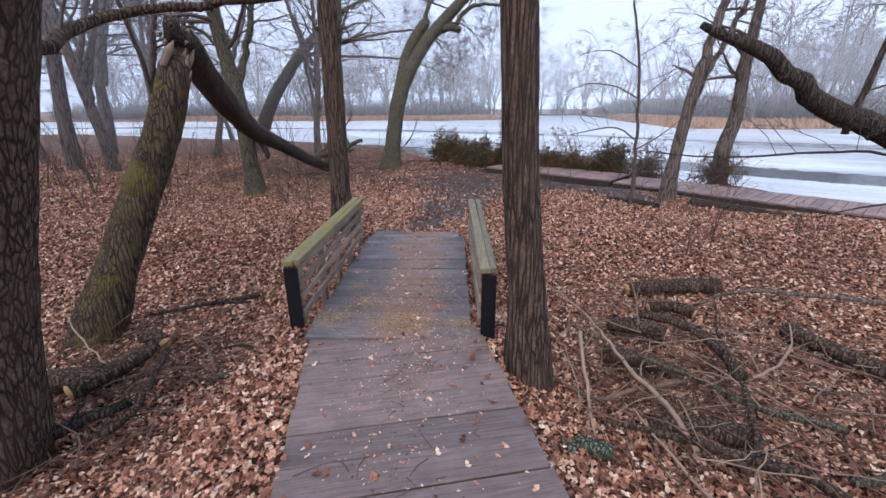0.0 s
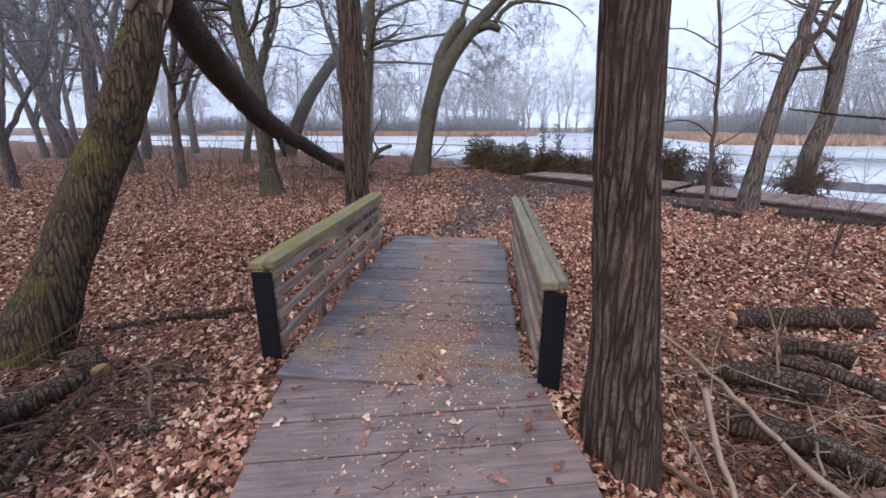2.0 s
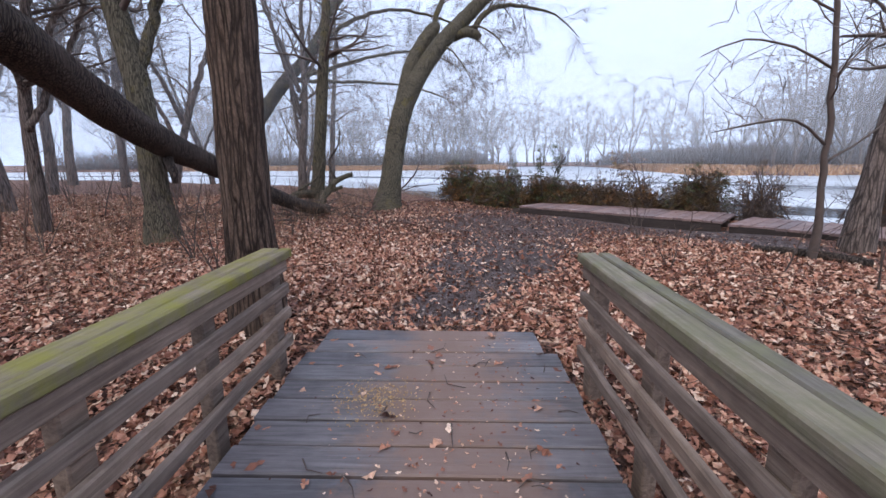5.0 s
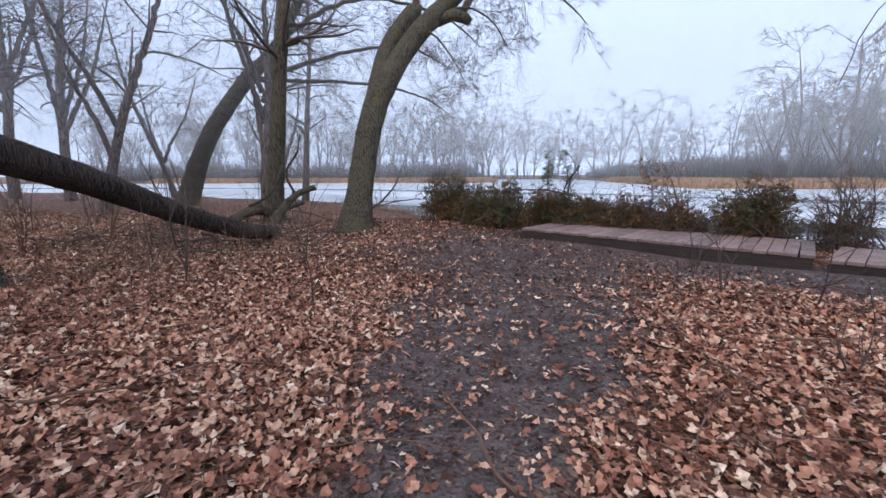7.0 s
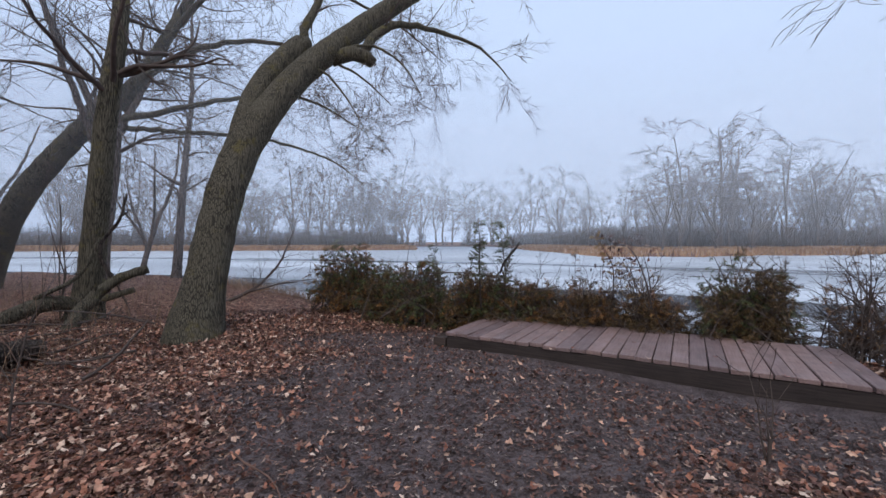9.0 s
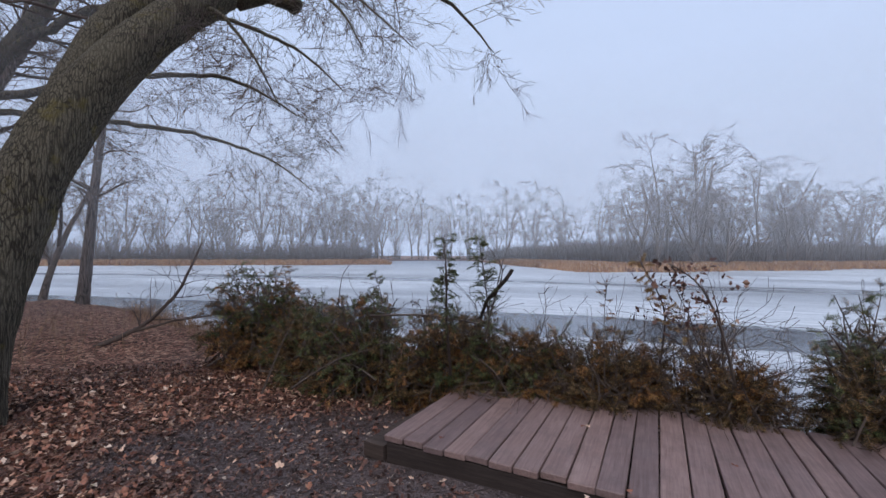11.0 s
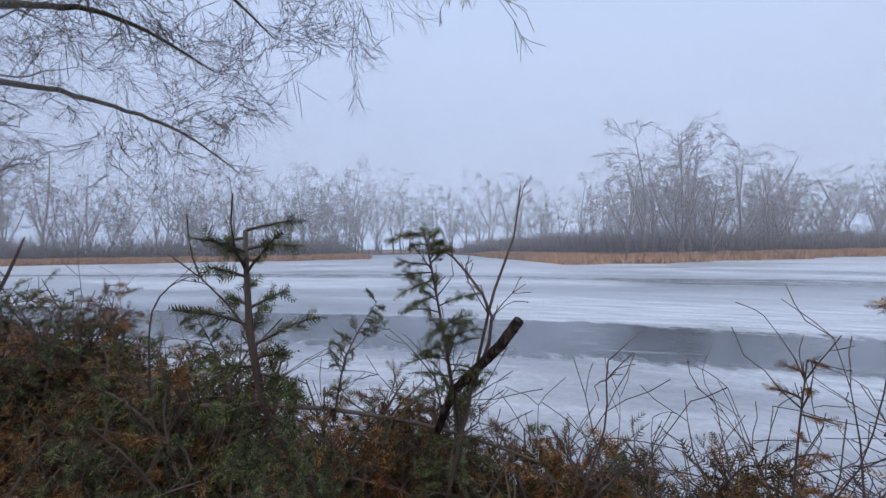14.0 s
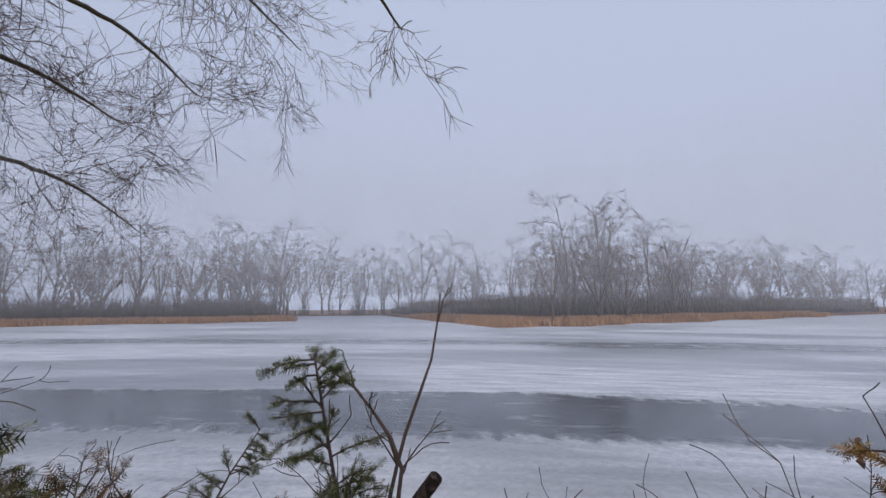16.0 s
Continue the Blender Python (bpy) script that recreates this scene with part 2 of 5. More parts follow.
def ice_material():
    """Snowy ice with long wet leads of bare dark ice that follow the river's bend."""
    m, nt, b, co = start("snow_crusted_ice", 0.5)
    s = nt.nodes.new("ShaderNodeSeparateXYZ")
    nt.links.new(co, s.inputs[0])
    x, y = s.outputs[0], s.outputs[1]
    bend = sums(nt, "MULTIPLY", sums(nt, "MULTIPLY", x, x), 0.007)
    across = sums(nt, "ADD", sums(nt, "ADD", y, sums(nt, "MULTIPLY", x, 0.6)), bend)
    along = sums(nt, "SUBTRACT", sums(nt, "MULTIPLY", x, 0.85), sums(nt, "MULTIPLY", y, 0.5))
    flow = nt.nodes.new("ShaderNodeCombineXYZ")
    nt.links.new(along, flow.inputs[0])
    nt.links.new(across, flow.inputs[1])
    flow = flow.outputs[0]
    wide = tex(nt, "ShaderNodeTexNoise", 1.0, stretched(nt, flow, (0.06, 0.2, 1)), Detail=5.0, Roughness=0.55, Distortion=0.8)
    streak = tex(nt, "ShaderNodeTexNoise", 1.0, stretched(nt, flow, (0.5, 2.6, 1)), Detail=7.0, Roughness=0.65, Distortion=0.4)
    comb = tex(nt, "ShaderNodeTexNoise", 1.0, stretched(nt, flow, (2.6, 1.1, 1), (0, 0, radians(35))), Detail=5.0, Roughness=0.6)
    crust = tex(nt, "ShaderNodeTexNoise", 9.0, co, Detail=6.0, Roughness=0.7)

    def centred(n, k):
        return sums(nt, "MULTIPLY", sums(nt, "SUBTRACT", n.outputs["Fac"], 0.5), k)

    wig = sums(nt, "ADD", across, sums(nt, "ADD", centred(wide, 4.0), sums(nt, "ADD", centred(streak, 0.7), centred(comb, 1.5))))
    d1 = sums(nt, "ABSOLUTE", sums(nt, "SUBTRACT", wig, 22.7), 0.0)
    d2 = sums(nt, "ABSOLUTE", sums(nt, "SUBTRACT", sums(nt, "ADD", across, sums(nt, "ADD", centred(wide, 9.0), centred(streak, 2.0))), 43.0), 0.0)
    lead = ramp(nt, sums(nt, "MULTIPLY", d1, 0.25), [(0.4, (1, 1, 1)), (0.56, (0, 0, 0))])
    lead2 = ramp(nt, sums(nt, "MULTIPLY", d2, 0.12), [(0.16, (0.62, 0.62, 0.62)), (0.5, (0, 0, 0))])
    f = sums(nt, "ADD", sums(nt, "MULTIPLY", wide.outputs["Fac"], 0.7), sums(nt, "MULTIPLY", streak.outputs["Fac"], 0.3))
    bare = ramp(nt, f, [(0.47, (0, 0, 0)), (0.56, (0.5, 0.5, 0.5))])
    k = sums(nt, "MAXIMUM", bare, sums(nt, "MAXIMUM", lead, lead2))
    k = sums(nt, "SUBTRACT", k, ramp(nt, streak.outputs["Fac"], [(0.55, (0, 0, 0)), (0.75, (0.3, 0.3, 0.3))]))
    tone = sums(nt, "ADD", sums(nt, "MULTIPLY", streak.outputs["Fac"], 0.6), sums(nt, "MULTIPLY", crust.outputs["Fac"], 0.4))
    snow = ramp(nt, tone, [(0.36, (0.36, 0.385, 0.42)), (0.5, (0.56, 0.58, 0.61)), (0.64, (0.76, 0.77, 0.79))])
    speck = tex(nt, "ShaderNodeTexNoise", 3.2, co, Detail=4.0, Roughness=0.6)
    snow = blend(nt, snow, (0.13, 0.12, 0.12), ramp(nt, speck.outputs["Fac"], [(0.7, (0, 0, 0)), (0.735, (0.85, 0.85, 0.85))]))
    nt.links.new(blend(nt, snow, (0.085, 0.095, 0.11), k), b.inputs["Base Color"])
    nt.links.new(ramp(nt, k, [(0.0, (0.75, 0.75, 0.75)), (0.6, (0.25, 0.25, 0.25)), (0.95, (0.1, 0.1, 0.1))]), b.inputs["Roughness"])
    b.inputs["Specular IOR Level"].default_value = 0.45
    bumped(nt, b, sums(nt, "ADD", tone, sums(nt, "MULTIPLY", k, -0.5)), 0.15, 0.02)
    return m


def mist_sheet_material(name, alpha, lo, hi):
    """Fog haze put on a thin sheet: clear but for the share of light that it scatters, thinning at its foot and head.
    """
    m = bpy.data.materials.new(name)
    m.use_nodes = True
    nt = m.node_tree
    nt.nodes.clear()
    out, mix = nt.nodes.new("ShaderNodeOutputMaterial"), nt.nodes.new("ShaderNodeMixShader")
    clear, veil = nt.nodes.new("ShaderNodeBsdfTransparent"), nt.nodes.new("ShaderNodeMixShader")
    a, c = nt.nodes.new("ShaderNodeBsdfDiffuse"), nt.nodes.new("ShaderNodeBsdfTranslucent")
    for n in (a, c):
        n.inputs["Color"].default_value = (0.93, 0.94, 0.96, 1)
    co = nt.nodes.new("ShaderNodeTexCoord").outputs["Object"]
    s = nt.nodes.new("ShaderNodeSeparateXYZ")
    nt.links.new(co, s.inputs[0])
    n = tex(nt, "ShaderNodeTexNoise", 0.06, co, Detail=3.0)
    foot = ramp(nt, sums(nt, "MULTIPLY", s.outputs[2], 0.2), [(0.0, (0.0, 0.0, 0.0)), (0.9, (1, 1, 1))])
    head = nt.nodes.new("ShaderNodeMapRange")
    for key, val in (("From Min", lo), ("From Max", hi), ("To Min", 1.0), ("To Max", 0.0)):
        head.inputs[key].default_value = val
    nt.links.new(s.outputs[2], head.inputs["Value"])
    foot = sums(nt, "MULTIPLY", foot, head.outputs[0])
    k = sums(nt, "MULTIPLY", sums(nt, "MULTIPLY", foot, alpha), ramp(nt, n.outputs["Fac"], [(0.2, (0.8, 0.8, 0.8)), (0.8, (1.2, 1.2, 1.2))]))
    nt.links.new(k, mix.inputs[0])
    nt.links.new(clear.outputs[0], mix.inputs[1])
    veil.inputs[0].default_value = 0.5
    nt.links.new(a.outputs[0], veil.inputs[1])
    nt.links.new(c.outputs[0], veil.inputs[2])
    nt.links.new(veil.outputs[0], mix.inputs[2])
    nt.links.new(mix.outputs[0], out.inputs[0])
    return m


M_ground, M_ice = ground_material(), ice_material()


# ---------------------------------------------------------------- mesh helpers
class Geo:
    """Gathers vertices and faces for one mesh."""

    def __init__(self):
        self.v, self.f = [], []

    def tube(self, pts, radii, sides=8, rough=0.0, rng=random, cap=True):
        pts = [Vector(p) for p in pts]
        base, n = len(self.v), len(pts)
        up = Vector((0.31, 0.87, 0.2))
        side = None
        for i, p in enumerate(pts):
            d = (pts[min(i + 1, n - 1)] - pts[max(i - 1, 0)]).normalized()
            side = (up if side is None else side)
            side = (side - d * side.dot(d))
            side = side.normalized() if side.length > 1e-4 else d.orthogonal().normalized()
            other = d.cross(side)
            for k in range(sides):
                a = 2 * math.pi * k / sides
                r = radii[i] * (1 + (rng.uniform(-rough, rough) if rough else 0))
                self.v.append(p + (side * math.cos(a) + other * math.sin(a)) * r)
        for i in range(n - 1):
            for k in range(sides):
                k2 = (k + 1) % sides
                a, b = base + i * sides, base + (i + 1) * sides
                self.f.append((a + k, a + k2, b + k2, b + k))
        if cap:
            self.f.append(tuple(base + k for k in reversed(range(sides))))
            self.f.append(tuple(base + (n - 1) * sides + k for k in range(sides)))

    def mesh(self, name, mat, smooth=True):
        me = bpy.data.meshes.new(name)
        me.from_pydata([tuple(p) for p in self.v], [], self.f)
        me.materials.append(mat)
        if smooth:
            me.polygons.foreach_set("use_smooth", [True] * len(me.polygons))
        me.update()
        return me


def curve(pts, radii, step=0.25):
    """Points and radii along a smooth curve through the given ones."""
    pts = [Vector(p) for p in pts]
    out, rad = [], []
    for i in range(len(pts) - 1):
        p0, p1, p2, p3 = pts[max(i - 1, 0)], pts[i], pts[i + 1], pts[min(i + 2, len(pts) - 1)]
        n = max(1, int((p2 - p1).length / step))
        for k in range(n):
            t = k / n
            out.append(0.5 * (2 * p1 + (p2 - p0) * t + (2 * p0 - 5 * p1 + 4 * p2 - p3) * t * t + (3 * p1 - p0 - 3 * p2 + p3) * t ** 3))
            rad.append(radii[i] * (1 - t) + radii[i + 1] * t)
    return out + [pts[-1]], rad + [radii[-1]]


def part(name, me, parent, label=""):
    ob = new(name, me)
    ob.parent = parent
    if label:
        tagged(ob, label)
    return ob


def thing(name, label, category, group="", kind="", at=(0, 0, 0)):
    ob = new(name)
    ob.location = at
    ob.empty_display_size = 0.2
    return tagged(ob, label, category, group, kind)


def box(sx, sy, sz, mat, name, bevel=0.004):
    """A board round its own middle with eased edges."""
    bm = bmesh.new()
    bmesh.ops.create_cube(bm, size=1)
    bmesh.ops.scale(bm, vec=(sx, sy, sz), verts=bm.verts)
    if bevel:
        bmesh.ops.bevel(bm, geom=bm.edges[:], offset=bevel, segments=1, affect="EDGES")
    me = bpy.data.meshes.new(name)
    bm.to_mesh(me)
    bm.free()
    me.materials.append(mat)
    return me


def put(name, me, parent, m, label=""):
    ob = part(name, me, parent, label)
    ob.matrix_local = m
    return ob


# ---------------------------------------------------------------- ground
BANK = [(80, -60), (20, -7), (12.6, 2.6), (9.6, 6.2), (7.4, 10.2), (6.2, 10.2), (4.9, 11.6), (2.7, 13.6), (1.2, 14.9), (-0.8, 17.5), (-4, 22), (-9.5, 26), (-20, 31), (-60, 45), (-160, 70)]


def bank_distance(x, y):
    """Metres from the river's edge: positive on land."""
    best = np.full(np.shape(x), 1e9)
    sign = np.ones(np.shape(x))
    for (ax, ay), (bx, by) in zip(BANK, BANK[1:]):
        ex, ey = bx - ax, by - ay
        t = np.clip(((x - ax) * ex + (y - ay) * ey) / (ex * ex + ey * ey), 0, 1)
        dx, dy = x - ax - t * ex, y - ay - t * ey
        d = np.hypot(dx, dy)
        s = np.where(ex * dy - ey * dx > 0, 1.0, -1.0)
        sign = np.where(d < best, s, sign)
        best = np.minimum(d, best)
    return best * sign


def ripple(x, y):
    return 0.035 * np.sin(1.3 * x + 0.7 * y) + 0.03 * np.sin(0.6 * x - 1.7 * y + 1) + 0.015 * np.sin(3.1 * x + 2.3 * y)


def step01(a, b, v):
    t = np.clip((v - a) / (b - a), 0, 1)
    return t * t * (3 - 2 * t)


def far_bank(x, y):
    """How far inside the land across the river: left shore, the point with the trees, and the wooded rim."""
    w = 1.2 * np.sin(x * 0.31) + 0.8 * np.sin(x * 0.83 + 1)
    left = np.minimum(y - 86 - w, 10.0 - x + 0.12 * (y - 86))
    point = np.minimum(y - 46.5 - w - 0.1 * np.maximum(0, x - 45), (x - 26 - 0.16 * (y - 53) + 0.4 * w) * 0.9)
    rim = y - 142 - w + 0.55 * np.maximum(0, x - 40)
    return np.maximum(np.maximum(left, point), rim)


def height(x, y):
    x, y = np.asarray(x, float), np.asarray(y, float)
    low = -0.36 * (1 - step01(3.6, 5.6, y)) * step01(0.6, 1.6, np.abs(x + 0.3))
    low = np.where(x > 0, low * 0.75, low)
    ditch = -0.36 * np.exp(-((y - 3.7) / 0.8) ** 2) * (1 - 0.55 * step01(1.0, 3.0, np.abs(x + 0.3)))
    land = -0.045 - 0.05 * step01(6, 12, y) + np.minimum(low, ditch) + ripple(x, y) * step01(0.2, 1.2, np.abs(x + 0.3) + np.maximum(0, y - 5.5) * 0.2)
    d = bank_distance(x, y)
    near = land * step01(-0.9, 0.7, d) + (-0.72) * (1 - step01(-0.9, 0.7, d))
    far = -0.85 + 0.75 * step01(-1.5, 3.0, far_bank(x, y))
    return np.where(y + 0.4 * x > 34, np.maximum(far, np.where(d > 0, near, -0.85)), near)


def worn(x, y):
    """Bare trodden mud: the path off the bridge that widens at the boardwalk's end."""
    cx = -0.25 + 0.9 * step01(5.5, 8.5, y) + 0.5 * step01(8.5, 11, y)
    half = 0.45 + 0.55 * step01(6.0, 8.5, y) + 0.7 * step01(8.0, 10.5, y)
    drift = 0.22 * np.sin(2.3 * y + 1.1 * x) + 0.16 * np.sin(4.7 * y - 2.9 * x + 2) + 0.1 * np.sin(9.1 * x + 3.3 * y)
    a = 1 - step01(0.35, 1.6, np.abs(x - cx) / half + drift)
    a = a * step01(4.8, 6.2, y) * (1 - step01(12.6, 13.6, y))
    strip = (1 - step01(0.5, 1.3, np.abs((x - 1.2) * 0.65 + (y - 11.3) * 0.76))) * step01(0.8, 1.6, x) * (1 - step01(4.0, 5.0, x))
    return np.maximum(a, strip * 0.9)


def axis_steps(lo, hi, fine_lo, fine_hi, fine):
    out, s = list(np.arange(fine_lo, fine_hi, fine)), fine
    v = fine_hi
    while v < hi:
        out.append(v)
        s = min(s * 1.16, 60)
        v += s
    out.append(hi)
    s, v = fine, fine_lo - fine
    while v > lo:
        out.insert(0, v)
        s = min(s * 1.16, 60)
        v -= s
    out.insert(0, lo)
    return np.array(out)


def build_ground():
    xs, ys = axis_steps(-900, 900, -7, 7, 0.14), axis_steps(-300, 1500, -1.5, 15, 0.14)
    xs = np.unique(np.concatenate([xs, np.arange(-60, 110, 1.7)]))
    ys = np.unique(np.concatenate([ys, np.arange(40, 150, 1.7)]))
    gx, gy = np.meshgrid(xs, ys)
    gz = height(gx, gy)
    n, k = len(xs), len(ys)
    v = np.stack([gx, gy, gz], -1).reshape(-1, 3)
    i = (np.arange(k - 1)[:, None] * n + np.arange(n - 1)[None]).ravel()
    me = bpy.data.meshes.new("ground")
    me.from_pydata(v.tolist(), [], np.stack([i, i + 1, i + n + 1, i + n], -1).tolist())
    at = me.attributes.new("worn", "FLOAT", "POINT")
    at.data.foreach_set("value", worn(v[:, 0], v[:, 1]))
    me.polygons.foreach_set("use_smooth", [True] * len(me.polygons))
    me.materials.append(M_ground)
    tagged(new("ground", me), "woodland floor of brown leaf litter with a muddy trodden path", "ground", kind="structure")


def build_ice():
    me = bpy.data.meshes.new("water")
    me.from_pydata([(-900, -300, 0), (900, -300, 0), (900, 1500, 0), (-900, 1500, 0)], [], [(0, 1, 2, 3)])
    me.materials.append(M_ice)
    ob = new("water", me)
    ob.location.z = -0.5
    tagged(ob, "frozen river with white crusted snow and wet grey bands of bare ice", "frozen river", kind="structure")


build_ground()
build_ice()


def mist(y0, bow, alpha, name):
    """A tall bowed sheet across the river and the woods, added to stand in for haze."""
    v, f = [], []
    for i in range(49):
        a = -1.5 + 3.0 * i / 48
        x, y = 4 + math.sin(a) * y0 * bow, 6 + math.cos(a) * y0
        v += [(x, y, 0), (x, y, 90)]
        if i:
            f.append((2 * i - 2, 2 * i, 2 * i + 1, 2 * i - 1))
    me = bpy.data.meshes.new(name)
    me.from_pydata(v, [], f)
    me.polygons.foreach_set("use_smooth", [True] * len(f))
    me.materials.append(mist_sheet_material(name, alpha, 3 + 0.1 * y0, 6 + 0.4 * y0))
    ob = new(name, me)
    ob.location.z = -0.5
    tagged(ob, "translucent sheet added as the haze of pale bluish winter fog over the river", "fog", kind="structure")


# Seven see-through sheets, one behind another, build up the fog's haze with distance.
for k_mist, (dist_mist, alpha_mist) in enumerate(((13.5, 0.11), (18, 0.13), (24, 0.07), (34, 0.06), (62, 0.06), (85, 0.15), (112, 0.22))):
    mist(dist_mist, 1.05, alpha_mist, "mist_sheet_%d" % (k_mist + 1))


# ---------------------------------------------------------------- bridge
def build_bridge():
    bridge = thing("footbridge", "low weathered wooden footbridge with damp grey planks over a ditch", "footbridge")
    rng = random.Random(3)
    # approach boards, turned towards the way one comes from
    w = 0.232
    shapes = [box(1.38, w - 0.009, 0.045, M_ramp, "approach_board", 0.004) for w in (0.232,)]
    turn = radians(11.7)
    k = 0
    while k < 19:
        s = k * w + w / 2
        cx, cy = -0.212 + math.sin(turn) * s, 2.27 - math.cos(turn) * s
        put("plank", shapes[0], bridge, pose(cx + rng.uniform(-0.008, 0.008), cy, -0.024 + rng.uniform(-0.003, 0.003), rng.uniform(-0.4, 0.4), rng.uniform(-0.3, 0.3), math.degrees(turn) + rng.uniform(-0.25, 0.25)))
        k += 1
    put("plank", shapes[0], bridge, pose(-0.24, 2.35, -0.05, 0, 0, 9))
    # bridge boards
    ys = 2.36
    shape = box(1.36, 0.142, 0.04, M_deck, "deck_board", 0.005)
    short = box(1.25, 0.142, 0.04, M_deck, "deck_board_end", 0.005)
    while ys < 5.28:
        last = ys > 4.95
        put("plank", short if last else shape, bridge, pose((-0.325 if last else -0.3) + rng.uniform(-0.012, 0.012), ys, -0.022 + rng.uniform(-0.003, 0.003), rng.uniform(-0.6, 0.6), rng.uniform(-0.4, 0.4), rng.uniform(-0.35, 0.35)))
        ys += 0.152
    for x in (-0.88, -0.3, 0.24):
        put("joist", box(0.07, 3.0, 0.2, M_fascia, "joist"), bridge, pose(x, 3.8, -0.145))
    for x in (-0.84, 0.3):
        put("approach_joist", box(0.06, 4.3, 0.18, M_fascia, "approach_joist"), bridge, pose(x + 0.47, 0.1, -0.14, 0, 0, 11.7))
    return bridge


def build_railing(x, y0, y1, side, cap_mat, label):
    """One railing: cap, three rails, fascia and posts. side is +1 where the deck lies towards +x."""
    r = thing("railing", label, "railing", "bridge railings", at=(x, (y0 + y1) / 2, 0))
    span = y1 - y0
    put("cap_rail", box(0.085, span + 0.06, 0.045, cap_mat, "cap_board", 0.006), r, pose(-0.0305, 0, 0.555, 0, 0, 0.2))
    put("cap_rail", box(0.058, span + 0.03, 0.045, cap_mat, "cap_board", 0.006), r, pose(0.0435, 0.01, 0.556, 0, 0, -0.2))
    put("fascia", box(0.03, span - 0.02, 0.062, M_rail, "fascia"), r, pose(side * 0.045, 0, 0.5))
    for z in (0.375, 0.245, 0.1):
        put("rail", box(0.03, span - 0.03, 0.056, M_rail, "rail_board", 0.006), r, pose(side * 0.052, 0, z, 0.25 * side))
    for k, f in enumerate((0.04, 0.3, 0.52, 0.74, 0.965)):
        yy = -span / 2 + f * span
        end = k in (0, 4)
        zlo = -0.55
        put("post", box(0.07 if end else 0.05, 0.085 if end else 0.08, 0.53 - zlo, M_rail, "post", 0.006), r, pose(0, yy, (0.53 + zlo) / 2, 0, 0, 0))
    put("end_board", box(0.115, 0.02, 0.62, M_black, "end_board", 0.003), r, pose(-0.01 * side, -span / 2 - 0.004, 0.2), "black tarred end board")
    return r


build_bridge()
build_railing(-1.09, 2.5, 4.98, 1, M_cap_moss, "weathered wooden bridge railing with a moss-greened cap")
build_railing(0.5, 2.36, 4.88, -1, M_cap, "weathered grey wooden bridge railing with a split cap")


# ---------------------------------------------------------------- boardwalk
def build_boardwalk():
    walkway = thing("boardwalk", "low mauve-brown plank boardwalk along the frozen river bank", "boardwalk")
    rng = random.Random(9)
    w = 0.146
    for (ax, ay), (bx, by), extra, width in (((1.21, 12.02), (4.04, 9.56), 0, 1.34), ((4.06, 9.44), (11.0, 1.82), 1, 1.26)):
        d = Vector((bx - ax, by - ay, 0))
        length, d = d.length, d.normalized()
        nrm = Vector((-d.y, d.x, 0))
        ang = math.degrees(math.atan2(d.y, d.x))
        shape = box(w - 0.01, width, 0.04, M_walkway, "boardwalk_board", 0.005)
        count = round(length / w)
        for k in range(count):
            p = Vector((ax, ay, 0.048 - 0.02 * extra)) + d * (length / count * (k + 0.5)) + nrm * (width / 2)
            put("plank", shape, walkway, Matrix.Translation(p + nrm * rng.uniform(-0.012, 0.012)) @ pose(0, 0, rng.uniform(-0.003, 0.003), rng.uniform(-0.3, 0.3), rng.uniform(-0.5, 0.5), ang + rng.uniform(-0.4, 0.4)))
        for off in (0.03, width / 2, width - 0.03):
            p = Vector((ax, ay, -0.07)) + d * (length / 2) + nrm * off
            put("beam", box(length - 0.03, 0.05, 0.185, M_fascia, "beam"), walkway, Matrix.Translation(p) @ pose(0, 0, 0, 0, 0, ang))
    put("step_board", box(0.17, 1.1, 0.1, M_fascia, "step_board"), walkway, pose(1.54, 12.46, -0.055, 0, 0, -46), "lower dark step board at the end")


build_boardwalk()


# ---------------------------------------------------------------- trees
def sprout(geo, p, d, length, r, rng, depth, droop=0.0, wild=0.2, sides=3, kids=(3, 6), thin=0.0035):
    """A branch with its side twigs."""
    n = max(3, min(9, int(length / 0.16)))
    seg = length / n
    p, d = Vector(p), Vector(d).normalized()
    pts, rad = [p.copy()], [r]
    for i in range(n):
        d = (d + Vector((rng.gauss(0, wild), rng.gauss(0, wild), rng.gauss(0, wild) - droop))).normalized()
        p = p + d * seg
        pts.append(p.copy())
        rad.append(max(thin, r * (1 - 0.8 * (i + 1) / n)))
    geo.tube(pts, rad, sides if r < 0.02 else max(5, sides), cap=False)
    if depth <= 0:
        return
    for _ in range(rng.randint(*kids)):
        i = rng.randint(max(1, n // 4), n)
        axis = (pts[i] - pts[i - 1]).normalized()
        turn = axis.orthogonal().normalized()
        turn.rotate(Matrix.Rotation(rng.uniform(0, 6.28), 3, axis))
        dd = axis * math.cos(radians(42)) + turn * math.sin(radians(42)) * rng.uniform(0.6, 1.3)
        sprout(geo, pts[i], dd, length * rng.uniform(0.35, 0.62), max(thin, rad[i] * 0.5), rng, depth - 1, droop, wild, sides, kids, thin)


